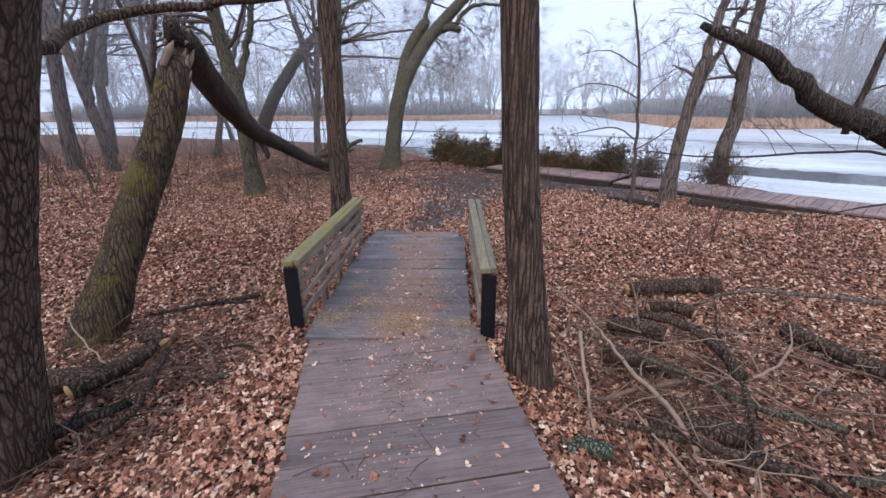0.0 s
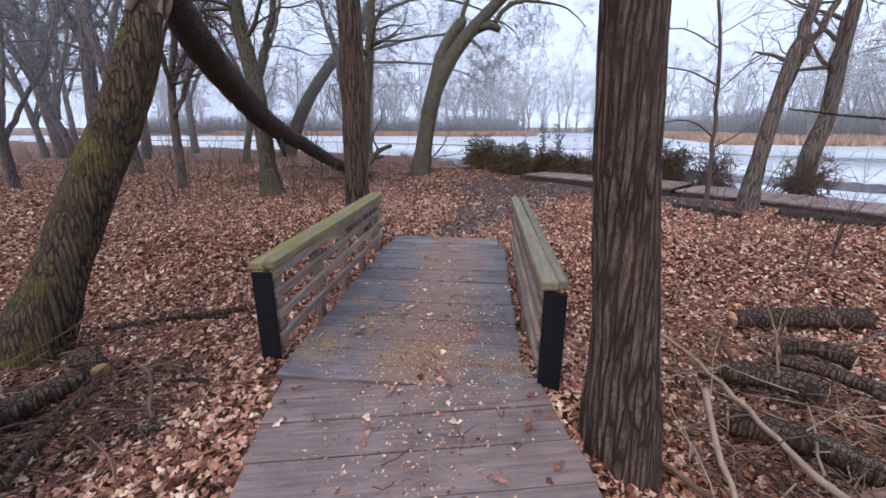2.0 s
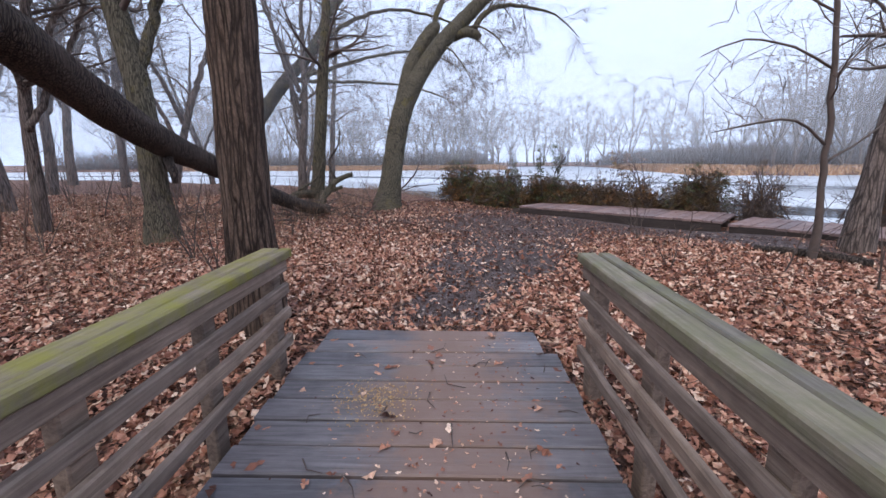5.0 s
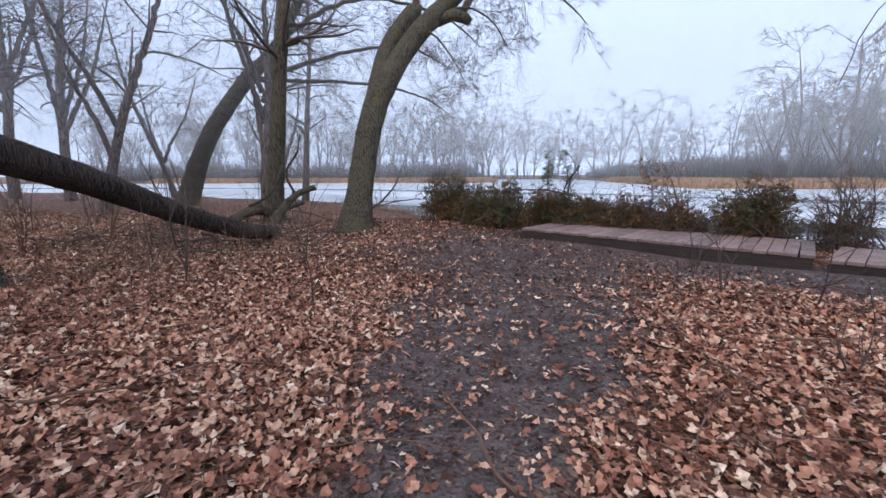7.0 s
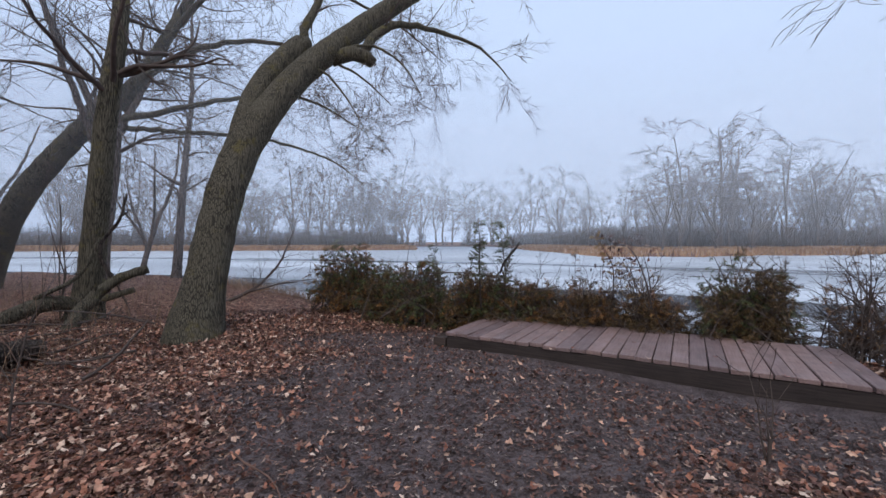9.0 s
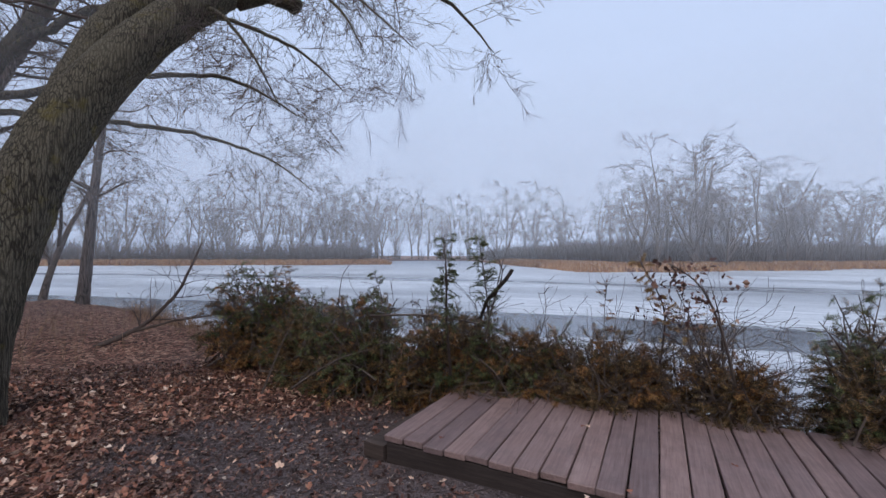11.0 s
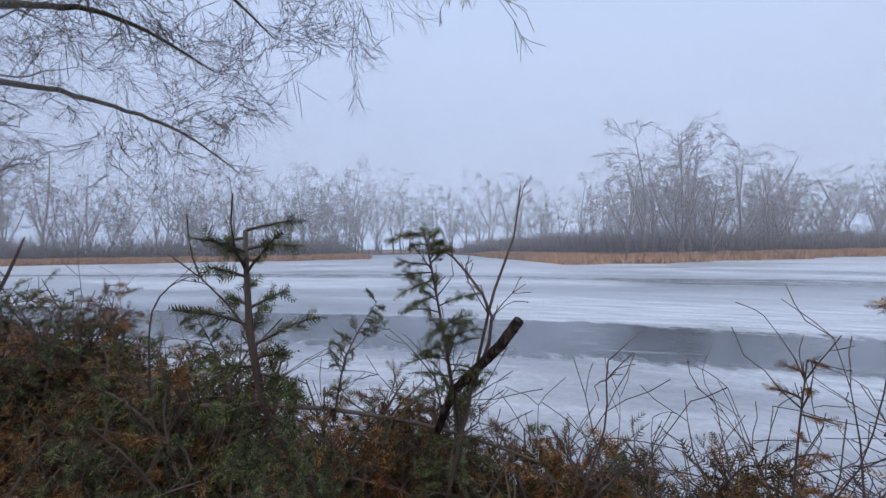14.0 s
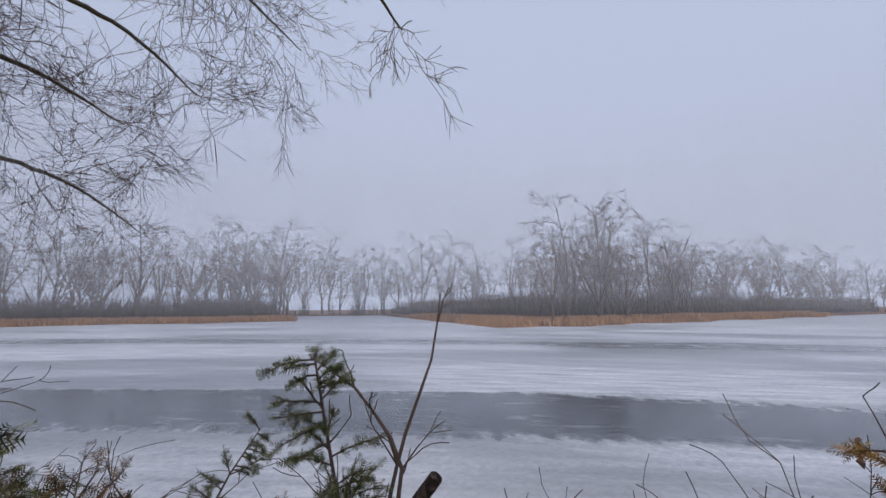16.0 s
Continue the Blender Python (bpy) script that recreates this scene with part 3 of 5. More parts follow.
def limb(geo, twigs, pts, radii, rng, count=8, size=(0.8, 1.6), droop=0.03, depth=2, sides=9, rough=0.05, lead=0.25, kids=(3, 5), twig_r=0.4, thin=0.0035, wild=0.17):
    """A trunk or bough along given points, with twigs sprouting from its upper part."""
    c, r = curve(pts, radii, 0.16)
    c = [p + Vector((rng.gauss(0, 1), rng.gauss(0, 1), rng.gauss(0, 1))) * (0.28 * q if q < 0.09 else 0.0) for p, q in zip(c, r)]
    geo.tube(c, r, sides, rough, rng)
    n = len(c)
    for _ in range(count):
        i = min(n - 2, int(n * rng.uniform(lead, 1.0)))
        axis = (c[i + 1] - c[i]).normalized()
        turn = axis.orthogonal().normalized()
        turn.rotate(Matrix.Rotation(rng.uniform(0, 6.28), 3, axis))
        sprout(twigs, c[i], axis * 0.5 + turn + Vector((0, 0, 0.12)), rng.uniform(*size), min(r[i] * twig_r, 0.05), rng, depth, droop, wild, kids=kids, thin=thin)


def tree(name, label, base, limbs, mat, seed, twig_mat=M_twig, flare=1.5, category="tree", group="", **kw):
    """limbs: lists of points (from the base) with radii; the first one is the trunk."""
    rng = random.Random(seed)
    root = thing(name, label, category, group, at=base)
    g, tw = Geo(), Geo()
    for k, (pts, radii, *opt) in enumerate(limbs):
        o = {**kw, **(opt[0] if opt else {})}
        if k == 0 and flare:
            a, b = Vector(pts[0]), Vector(pts[1])
            d = (b - a).normalized()
            pts = [a - d * 0.25, a + d * 0.02, a + d * 0.3] + list(pts[1:])
            radii = [radii[0] * flare * 1.15, radii[0] * flare, radii[0] * 1.1] + list(radii[1:])
        limb(g, tw, pts, radii, rng, **o)
    part("trunk", g.mesh("trunk", mat), root)
    if tw.v:
        tagged(part("crown", tw.mesh("crown", twig_mat), root, "fine bare winter twigs"), kind="stuff")
    return root


def ground_at(x, y):
    return float(height(x, y))


def on(x, y, dz=-0.03):
    return (x, y, ground_at(x, y) + dz)


tree("tree", "straight brown furrowed trunk beside the footbridge approach", on(0.8, 2.06), [([(0, 0, 0), (-0.05, 0, 0.7), (-0.13, 0, 1.45), (-0.2, 0, 2.55), (-0.29, 0, 4.2), (-0.2, 0.2, 7)], [0.152, 0.132, 0.118, 0.108, 0.094, 0.05], {"count": 6, "lead": 0.65, "sides": 22, "rough": 0.03})], M_bark_a, 1, flare=1.22)
tree("tree", "thick furrowed trunk with moss at its foot", on(-2.71, 1.35), [([(0, 0, 0), (0.26, 0, 0.85), (0.46, 0, 1.5), (0.79, 0, 2.5), (1.1, 0, 3.4), (1.5, 0, 5.0)], [0.28, 0.25, 0.24, 0.245, 0.24, 0.18], {"count": 4, "lead": 0.75, "sides": 26, "rough": 0.03}),
    ([(0.78, 0.1, 2.5), (0.5, 0.5, 2.52), (0.37, 0.85, 2.57), (0.29, 1.25, 2.74), (0.42, 1.55, 2.89), (1.12, 1.75, 2.99), (1.9, 1.8, 3.12), (2.6, 1.7, 3.4)], [0.06, 0.055, 0.046, 0.04, 0.036, 0.032, 0.025, 0.012], {"count": 4, "size": (0.4, 0.8), "depth": 1})], M_bark_a, 2, flare=1.08)
snag = tree("broken_tree", "mossy leaning trunk snapped off at head height", on(-3.3, 2.85), [([(0, 0, 0), (0.25, 0.25, 0.75), (0.45, 0.5, 1.4), (0.65, 0.73, 2.0), (0.8, 0.88, 2.55), (0.86, 0.95, 2.8)], [0.21, 0.175, 0.168, 0.16, 0.14, 0.06], {"count": 0, "sides": 22, "rough": 0.06})], M_bark_moss, 3, flare=1.12, category="broken tree")



def snag_parts():
    rng = random.Random(15)
    g = Geo()
    for k in range(3):
        p = Vector((0.42, 0.5, 1.42)) + Vector((rng.gauss(0.09, 0.03), rng.gauss(0.0, 0.02), rng.gauss(0.05, 0.06)))
        c, r = curve([p, p + Vector((-0.05, -0.07, 0.03)), p + Vector((-0.08, -0.11, 0.08))], [0.1, 0.085, 0.03], 0.04)
        g.tube(c, r, 10, 0.1, rng)
    part("branch_knob", g.mesh("branch_knob", M_bark_moss), snag, "swollen mossy branch scar")
    w = Geo()
    for k in range(18):
        a = Vector((0.82, 0.88, 2.55)) + Vector((rng.gauss(0, 0.045), rng.gauss(0, 0.045), rng.gauss(0, 0.07)))
        w.tube([a - Vector((0.05, 0.05, 0.16)), a, a + Vector((rng.gauss(0.03, 0.02), rng.gauss(0.03, 0.02), rng.uniform(0.05, 0.16)))], [0.034, 0.028, 0.005], 6, 0.25, rng)
    tagged(part("torn_wood", w.mesh("torn_wood", M_twig_pale), snag, "pale torn wood at the snapped top"), kind="stuff")


snag_parts()


def build_fallen_log():
    root = thing("fallen_tree", "long dark fallen trunk hanging from the snapped tree to the ground", "fallen trunk", at=(-3.3, 11.8, -0.1))
    g, tw, rng = Geo(), Geo(), random.Random(5)
    o = Vector((-3.3, 11.8, -0.1))
    pts = [(-2.36, 3.62, 2.5), (-2.55, 4.1, 2.35), (-2.92, 5.0, 2.1), (-3.3, 6.1, 1.83), (-3.62, 7.3, 1.47), (-3.78, 8.3, 1.2), (-3.8, 9.4, 0.9), (-3.62, 10.5, 0.47), (-3.35, 11.6, 0.1), (-3.15, 12.4, -0.02)]
    limb(g, tw, [Vector(p) - o for p in pts], [0.06, 0.14, 0.17, 0.185, 0.18, 0.17, 0.15, 0.14, 0.13, 0.1], rng, count=0, sides=18, rough=0.05)
    part("trunk", g.mesh("trunk", M_bark_log), root)
    s = Geo()
    c, r = curve([Vector(p) - o for p in ((-3.8, 8.2, 1.2), (-3.72, 8.05, 1.05), (-3.6, 7.95, 0.88), (-3.58, 7.92, 0.78))], [0.07, 0.06, 0.05, 0.03], 0.06)
    s.tube(c, r, 9, 0.06, rng)
    part("branch_stub", s.mesh("branch_stub", M_bark_log), root)
    # torn pale splinters at the break
    w = Geo()
    for k in range(6):
        a = Vector((-2.44, 3.74, 2.42)) - o + Vector((rng.gauss(0, 0.07), rng.gauss(0, 0.07), rng.gauss(0, 0.05)))
        w.tube([a, a + Vector((rng.gauss(-0.02, 0.02), rng.gauss(-0.03, 0.02), rng.uniform(-0.12, 0.08)))], [0.022, 0.006], 5, 0.2, rng)
    tagged(part("torn_wood", w.mesh("torn_wood", M_twig_pale), root, "pale torn wood at the break"), kind="stuff")


build_fallen_log()
tree("tree", "straight scaly-barked trunk behind the bridge railing", on(-1.45, 5.45), [([(0, 0, 0), (0.0, 0, 0.8), (0.02, 0, 2.2), (0.04, 0.0, 3.6), (0.1, 0.1, 6.5), (0.2, 0.2, 9)], [0.155, 0.14, 0.135, 0.13, 0.1, 0.05], {"count": 9, "lead": 0.6, "sides": 20, "rough": 0.05})], M_bark_a, 4, flare=1.2)
tree("tree", "slender leaning grey trunk in the leaf litter", on(-4.2, 8.45), [([(0, 0, 0), (-0.02, 0.0, 0.6), (-0.1, 0.05, 2.0), (-0.32, 0.1, 3.3), (-0.55, 0.15, 5.5), (-0.6, 0.2, 8)], [0.19, 0.165, 0.15, 0.135, 0.1, 0.04], {"count": 14, "lead": 0.35, "size": (1.0, 2.2), "sides": 14}), ([(-0.12, 0.05, 2.0), (0.1, 0.2, 2.9), (0.4, 0.4, 4.2), (0.5, 0.5, 6)], [0.08, 0.07, 0.055, 0.02], {"count": 12, "size": (0.8, 1.6)})], M_bark_green, 6, flare=1.3)

# the leaning tree by the water that forks and hangs over the river
DROOP = {"lead": 0.2, "size": (0.5, 1.0), "droop": 0.07, "depth": 2, "kids": (4, 6), "thin": 0.003, "twig_r": 0.3, "wild": 0.13}
tree("tree", "olive-barked tree leaning over the river with drooping twigs", on(-1.86, 13.02), [
    ([(0, 0, 0), (0.1, 0.12, 0.75), (0.2, 0.3, 1.5), (0.36, 0.55, 2.35), (0.72, 0.8, 3.15), (1.18, 1.1, 3.9), (1.78, 1.45, 4.6), (2.55, 1.8, 5.4), (3.6, 2.2, 6.3), (4.6, 2.9, 7.2), (5.4, 3.6, 7.6)], [0.285, 0.25, 0.24, 0.24, 0.215, 0.205, 0.19, 0.16, 0.12, 0.07, 0.02], {**DROOP, "count": 12, "lead": 0.75, "sides": 20}),
    ([(0.2, 0.34, 1.9), (0.36, 0.66, 2.6), (0.56, 0.98, 3.5), (0.85, 1.25, 4.1), (1.12, 1.48, 4.5), (1.2, 1.54, 4.6)], [0.17, 0.185, 0.19, 0.18, 0.165, 0.1], {"count": 0, "sides": 16, "rough": 0.06}),
    ([(1.1, 1.45, 4.45), (1.25, 1.6, 5.0), (1.5, 1.8, 5.8), (1.7, 2.0, 7.0)], [0.08, 0.07, 0.055, 0.02], {**DROOP, "count": 9}),
    ([(1.6, 1.35, 4.25), (1.95, 1.3, 4.35), (2.2, 1.28, 4.28), (2.28, 1.27, 4.2)], [0.13, 0.12, 0.11, 0.09], {"count": 0, "sides": 12, "rough": 0.09}),
    ([(2.1, 1.3, 4.32), (2.35, 1.35, 4.75), (2.75, 1.5, 4.98), (3.4, 1.7, 5.05), (4.3, 1.9, 4.9), (5.0, 2.1, 4.4)], [0.085, 0.075, 0.06, 0.042, 0.025, 0.008], {**DROOP, "count": 14}),
    ([(1.9, 1.4, 4.5), (2.3, 1.1, 4.4), (2.75, 0.9, 4.05), (3.0, 0.8, 3.6)], [0.03, 0.022, 0.015, 0.006], {**DROOP, "count": 9, "size": (0.35, 0.7)}),
    ([(1.35, 1.15, 4.0), (1.6, 0.9, 3.8), (1.95, 0.7, 3.3), (2.2, 0.6, 2.8)], [0.026, 0.02, 0.013, 0.005], {**DROOP, "count": 9, "size": (0.35, 0.7)})], M_bark_green, 7, flare=1.25)
tree("tree", "upright grey-green trunk with roots at the bank", on(-4.3, 15.1), [
    ([(0, 0, 0), (0.1, 0, 0.8), (0.25, -0.05, 2.0), (0.42, -0.1, 3.4), (0.6, 0, 5.2), (0.7, 0.2, 8)], [0.22, 0.185, 0.17, 0.155, 0.12, 0.04], {"count": 16, "lead": 0.45, "size": (1.2, 2.6), "sides": 16}),
    ([(0.05, -0.1, 0.25), (-0.25, -0.5, 0.35), (-0.7, -1.0, 0.1), (-1.2, -1.5, -0.05)], [0.11, 0.12, 0.1, 0.06], {"count": 3, "size": (0.4, 0.8), "depth": 1}),
    ([(0.1, -0.1, 0.3), (0.45, -0.2, 0.42), (0.85, -0.25, 0.5)], [0.07, 0.06, 0.045], {"count": 2, "size": (0.3, 0.6), "depth": 1}),
    ([(-0.3, -0.6, 0.45), (0.15, -0.4, 0.75), (0.32, -0.35, 1.15), (0.4, -0.3, 1.35)], [0.035, 0.03, 0.022, 0.012], {"count": 4, "size": (0.2, 0.4), "depth": 1})], M_bark_green, 8, flare=1.3)
tree("tree", "slim young tree at the water's edge", on(-6.3, 23.3), [([(0, 0, 0), (0.15, 0, 1.9), (0.3, 0, 3.8), (0.55, 0, 6.4), (0.6, 0, 9.5)], [0.15, 0.13, 0.11, 0.08, 0.03], {"count": 30, "lead": 0.25, "size": (1.2, 2.3), "droop": 0.03, "thin": 0.006})], M_bark_far, 9, flare=1.2)
tree("tree", "curving tree that leans towards the water", on(-9.3, 19.6), [
    ([(0, 0, 0), (0.9, -0.4, 1.6), (1.65, -0.6, 2.7), (2.75, -0.6, 4.05), (3.9, -0.6, 5.2), (5.2, -0.7, 7.4), (6, -0.8, 9)], [0.34, 0.29, 0.26, 0.23, 0.18, 0.1, 0.04], {"count": 26, "lead": 0.45, "size": (1.4, 2.8), "droop": 0.03, "sides": 14, "thin": 0.006, "twig_r": 0.25}),
    ([(2.6, -0.6, 3.9), (4.6, -0.9, 4.45), (6.3, -1.2, 4.75), (8.0, -1.2, 4.9), (9.4, -0.9, 4.3)], [0.1, 0.075, 0.055, 0.036, 0.008], {"count": 24, "lead": 0.25, "size": (1.0, 1.9), "droop": 0.03, "depth": 2, "kids": (5, 8), "thin": 0.0034, "twig_r": 0.13, "wild": 0.15}),
    ([(3.9, -0.6, 5.2), (5.5, -1.2, 5.9), (7.2, -1.3, 6.2), (9.2, -1.2, 5.7), (10.3, -1.0, 4.9)], [0.1, 0.07, 0.05, 0.032, 0.008], {"count": 24, "lead": 0.25, "size": (1.0, 1.9), "droop": 0.03, "depth": 2, "kids": (5, 8), "thin": 0.0034, "twig_r": 0.13, "wild": 0.15}),
    ([(2.9, -0.6, 4.1), (5.0, -0.8, 4.0), (7.0, -0.7, 3.9), (8.6, -0.5, 3.5), (9.6, -0.3, 2.8)], [0.075, 0.058, 0.042, 0.026, 0.007], {"count": 22, "lead": 0.3, "size": (0.9, 1.6), "droop": 0.045, "depth": 2, "kids": (5, 8), "thin": 0.0036, "twig_r": 0.15, "wild": 0.15}),
    ([(4.4, -0.6, 6.0), (6.0, -1.4, 7.2), (8.0, -1.6, 7.6), (10.2, -1.4, 7.0), (11.8, -1.0, 6.1)], [0.09, 0.065, 0.045, 0.028, 0.008], {"count": 22, "lead": 0.25, "size": (1.0, 1.9), "droop": 0.045, "depth": 2, "kids": (5, 8), "thin": 0.0034, "twig_r": 0.16, "wild": 0.15})], M_bark_green, 10, flare=1.3)

# trees on the side of the boardwalk
tree("tree", "leaning forked trunk in front of the boardwalk", on(4.62, 7.95), [
    ([(0, 0, 0), (0.04, 0, 0.8), (0.14, 0, 1.8), (0.3, 0, 2.9), (0.55, 0, 4.0), (1.0, 0, 6.0)], [0.145, 0.12, 0.105, 0.085, 0.07, 0.03], {"count": 14, "lead": 0.35, "size": (0.8, 1.6), "sides": 14}),
    ([(0.12, 0, 1.7), (0.4, 0.1, 2.4), (0.75, 0.1, 3.2), (1.3, 0.2, 4.6)], [0.07, 0.06, 0.05, 0.02], {"count": 12, "lead": 0.3, "size": (0.7, 1.3)})], M_bark_far, 11, flare=1.25)
tree("tree", "leaning trunk at the river bank behind the boardwalk", on(6.75, 9.8), [
    ([(0, 0, 0), (-0.02, 0, 0.5), (0.0, 0, 1.05), (0.12, 0, 1.6), (0.1, 0, 2.4), (0.12, 0, 3.6), (0.3, 0, 6.5)], [0.19, 0.175, 0.17, 0.145, 0.13, 0.11, 0.04], {"count": 16, "lead": 0.35, "size": (0.8, 2.0), "sides": 14})], M_bark_far, 12, flare=1.2)
tree("sapling", "thin dark sapling with wide-reaching bare twigs", on(3.7, 7.42), [
    ([(0, 0, 0), (-0.03, 0, 0.7), (-0.12, 0, 1.7), (-0.23, 0, 2.7), (-0.42, 0, 3.5), (-0.6, 0, 4.8)], [0.04, 0.033, 0.028, 0.024, 0.018, 0.008], {"count": 10, "lead": 0.35, "size": (0.6, 1.3), "droop": -0.02, "depth": 1, "kids": (2, 4)}),
    ([(-0.08, 0, 1.25), (-0.5, -0.1, 1.5), (-1.0, -0.2, 1.45), (-1.4, -0.25, 1.38)], [0.016, 0.013, 0.01, 0.005], {"count": 6, "lead": 0.4, "size": (0.25, 0.6), "depth": 1, "kids": (1, 3)}),
    ([(-0.16, 0, 2.0), (-0.55, 0, 2.2), (-1.1, -0.1, 2.25), (-1.5, -0.1, 2.1)], [0.014, 0.012, 0.009, 0.004], {"count": 6, "lead": 0.4, "size": (0.25, 0.6), "depth": 1, "kids": (1, 3)}),
    ([(-0.2, 0, 2.5), (-0.7, 0.1, 2.8), (-1.2, 0.1, 2.75)], [0.012, 0.01, 0.004], {"count": 5, "lead": 0.4, "size": (0.25, 0.6), "depth": 1, "kids": (1, 3)}),
    ([(-0.06, 0, 1.1), (0.4, 0.1, 1.35), (0.9, 0.2, 1.75)], [0.014, 0.01, 0.005], {"count": 5, "lead": 0.3, "size": (0.25, 0.6), "depth": 1, "kids": (1, 3)}),
    ([(-0.14, 0, 1.9), (0.3, 0.1, 2.3), (0.7, 0.2, 2.5)], [0.012, 0.009, 0.005], {"count": 5, "lead": 0.3, "size": (0.25, 0.6), "depth": 1, "kids": (1, 3)})], M_twig, 13, flare=1.2, category="sapling")
tree("leaning_dead_trunk", "brown dead trunk leaning in with a bare rounded tip", on(6.4, 3.3), [
    ([(0, 0, 0), (-1.0, 0.1, 1.2), (-2.15, 0.2, 1.9), (-2.55, 0.2, 2.03), (-2.95, 0.2, 2.22), (-3.2, 0.2, 2.43), (-3.55, 0.2, 2.62), (-4.0, 0.2, 2.8)], [0.17, 0.14, 0.11, 0.1, 0.088, 0.075, 0.062, 0.03], {"count": 0, "sides": 14}),
    ([(-2.55, 0.15, 1.9), (-2.4, 0.2, 2.5), (-2.3, 0.2, 3.4)], [0.03, 0.025, 0.015], {"count": 8, "lead": 0.2, "size": (0.6, 1.2), "depth": 1}),
    ([(-2.4, 0.1, 1.85), (-2.0, 0.0, 2.1), (-1.2, -0.1, 2.3), (0, 0, 2.6)], [0.03, 0.025, 0.02, 0.01], {"count": 8, "lead": 0.2, "size": (0.6, 1.2), "depth": 1}),
    ([(-1.6, 0.1, 1.5), (-2.6, -0.2, 1.75), (-3.9, -0.3, 1.72), (-4.6, -0.3, 1.78)], [0.014, 0.012, 0.008, 0.004], {"count": 5, "lead": 0.2, "size": (0.4, 0.8), "depth": 1}),
    ([(-1.2, 0.1, 1.2), (-2.2, -0.2, 1.32), (-3.0, -0.3, 1.2)], [0.012, 0.01, 0.004], {"count": 4, "lead": 0.2, "size": (0.3, 0.6), "depth": 1})], M_bark_log, 14, flare=1.1, category="dead trunk")
tree("tree", "bare tree overhanging the boardwalk", on(8.3, 6.0), [
    ([(0, 0, 0), (-0.1, 0.2, 1.5), (-0.3, 0.6, 3.0), (-0.6, 1.0, 5.0), (-0.9, 1.4, 7.5)], [0.16, 0.14, 0.12, 0.09, 0.04], {"count": 14, "lead": 0.3, "size": (1.0, 2.2), "sides": 14}),
    ([(-0.3, 0.6, 3.0), (-1.0, 2.6, 4.2), (-1.6, 4.4, 4.8), (-1.9, 6.0, 4.6)], [0.07, 0.055, 0.035, 0.01], {"count": 20, "lead": 0.3, "size": (0.6, 1.4), "droop": 0.04, "thin": 0.004, "twig_r": 0.25})], M_bark_far, 15, flare=1.2)


# woods behind, on the bridge's other side: five shapes, set out many times
def wood_tree(seed, big, lean, forks):
    rng = random.Random(seed)
    root = thing("tree", "bare grey-brown woodland tree in thin fog", "tree", "woodland trees")
    g, tw = Geo(), Geo()
    h = big * 7.5
    limb(g, tw, [(0, 0, -0.2), (lean * 0.1, 0, h * 0.12), (lean * 0.35 + rng.gauss(0, 0.1), rng.gauss(0, 0.1), h * 0.35), (lean * 0.75, rng.gauss(0, 0.3), h * 0.65), (lean, rng.gauss(0, 0.5), h)], [0.15 * big, 0.115 * big, 0.095 * big, 0.06 * big, 0.02], rng, count=12, lead=0.35, size=(1.2, 2.6), depth=2, sides=10, kids=(3, 5), thin=0.006, wild=0.13)
    for _ in range(forks):
        z = h * rng.uniform(0.16, 0.4)
        a = rng.uniform(0, 6.28)
        dx, dy = math.cos(a), math.sin(a)
        x0 = lean * z / h
        limb(g, tw, [(x0 * 0.8, 0, z), (x0 + dx * 0.5, dy * 0.5, z + h * 0.12), (x0 + dx * 1.2, dy * 1.2, z + h * 0.28), (x0 + dx * 1.8, dy * 1.8, z + h * 0.5)], [0.07 * big, 0.06 * big, 0.045 * big, 0.015], rng, count=9, lead=0.3, size=(1.0, 2.0), depth=2, sides=8, kids=(3, 5), thin=0.006, wild=0.13)
    part("trunk", g.mesh("trunk", M_bark_far), root)
    tagged(part("crown", tw.mesh("crown", M_twig), root, "fine bare winter twigs"), kind="stuff")
    return root


def build_woods():
    spots = [(-6.9, 9.4, 0, 0.7), (-9.4, 16.2, 2, 1.1), (-9.9, 11.6, 1, 1.0), (-12.3, 12.9, 3, 1.3), (-14.5, 17.2, 0, 1.2), (-14.6, 14.3, 4, 1.0), (-18, 16.8, 1, 1.3), (-20.5, 18.3, 2, 1.2), (-6.0, 18.6, 3, 0.9),
             (-8.3, 6.4, 4, 0.55), (-11.2, 9.3, 2, 0.9), (-15.2, 10.4, 3, 1.2), (-19, 12.3, 0, 1.2), (-16, 22.5, 1, 1.2), (-21, 25, 3, 1.3), (-13.5, 25.5, 4, 1.0), (-25, 20, 1, 1.4), (-28, 27, 0, 1.3), (-10.5, 6.1, 1, 0.8), (-17.5, 6.4, 2, 1.2), (-22, 8.5, 4, 1.2), (-34, 31, 3, 1.4), (-33, 22, 2, 1.3), (-8, 24.5, 2, 0.8), (-27, 13.5, 3, 1.3), (-13, 4.0, 0, 1.0), (-9, 1.5, 3, 1.0), (-6.5, -3, 1, 1.1), (-4, -7, 2, 1.1), (4, -6.5, 4, 1.1), (9, -5, 1, 1.1)]
    kinds = [wood_tree(40 + k, b, l, f) for k, (b, l, f) in enumerate(((1.2, 1.3, 3), (1.3, -1.2, 4), (1.0, 2.2, 3), (1.4, 0.5, 5), (1.1, -2.0, 2)))]
    rng, used = random.Random(21), set()
    for x, y, k, s in spots:
        m = Matrix.Translation(on(x, y)) @ pose(0, 0, 0, 0, 0, rng.uniform(-35, 35)) @ Matrix.Scale(s, 4)
        if k not in used:
            used.add(k)
            kinds[k].matrix_basis = m
        else:
            o = copy_thing(kinds[k], Matrix.Translation(m.translation) @ pose(0, 0, 0, 0, 0, rng.uniform(-60, 60)))
            o.scale = (s, s, s)


build_woods()


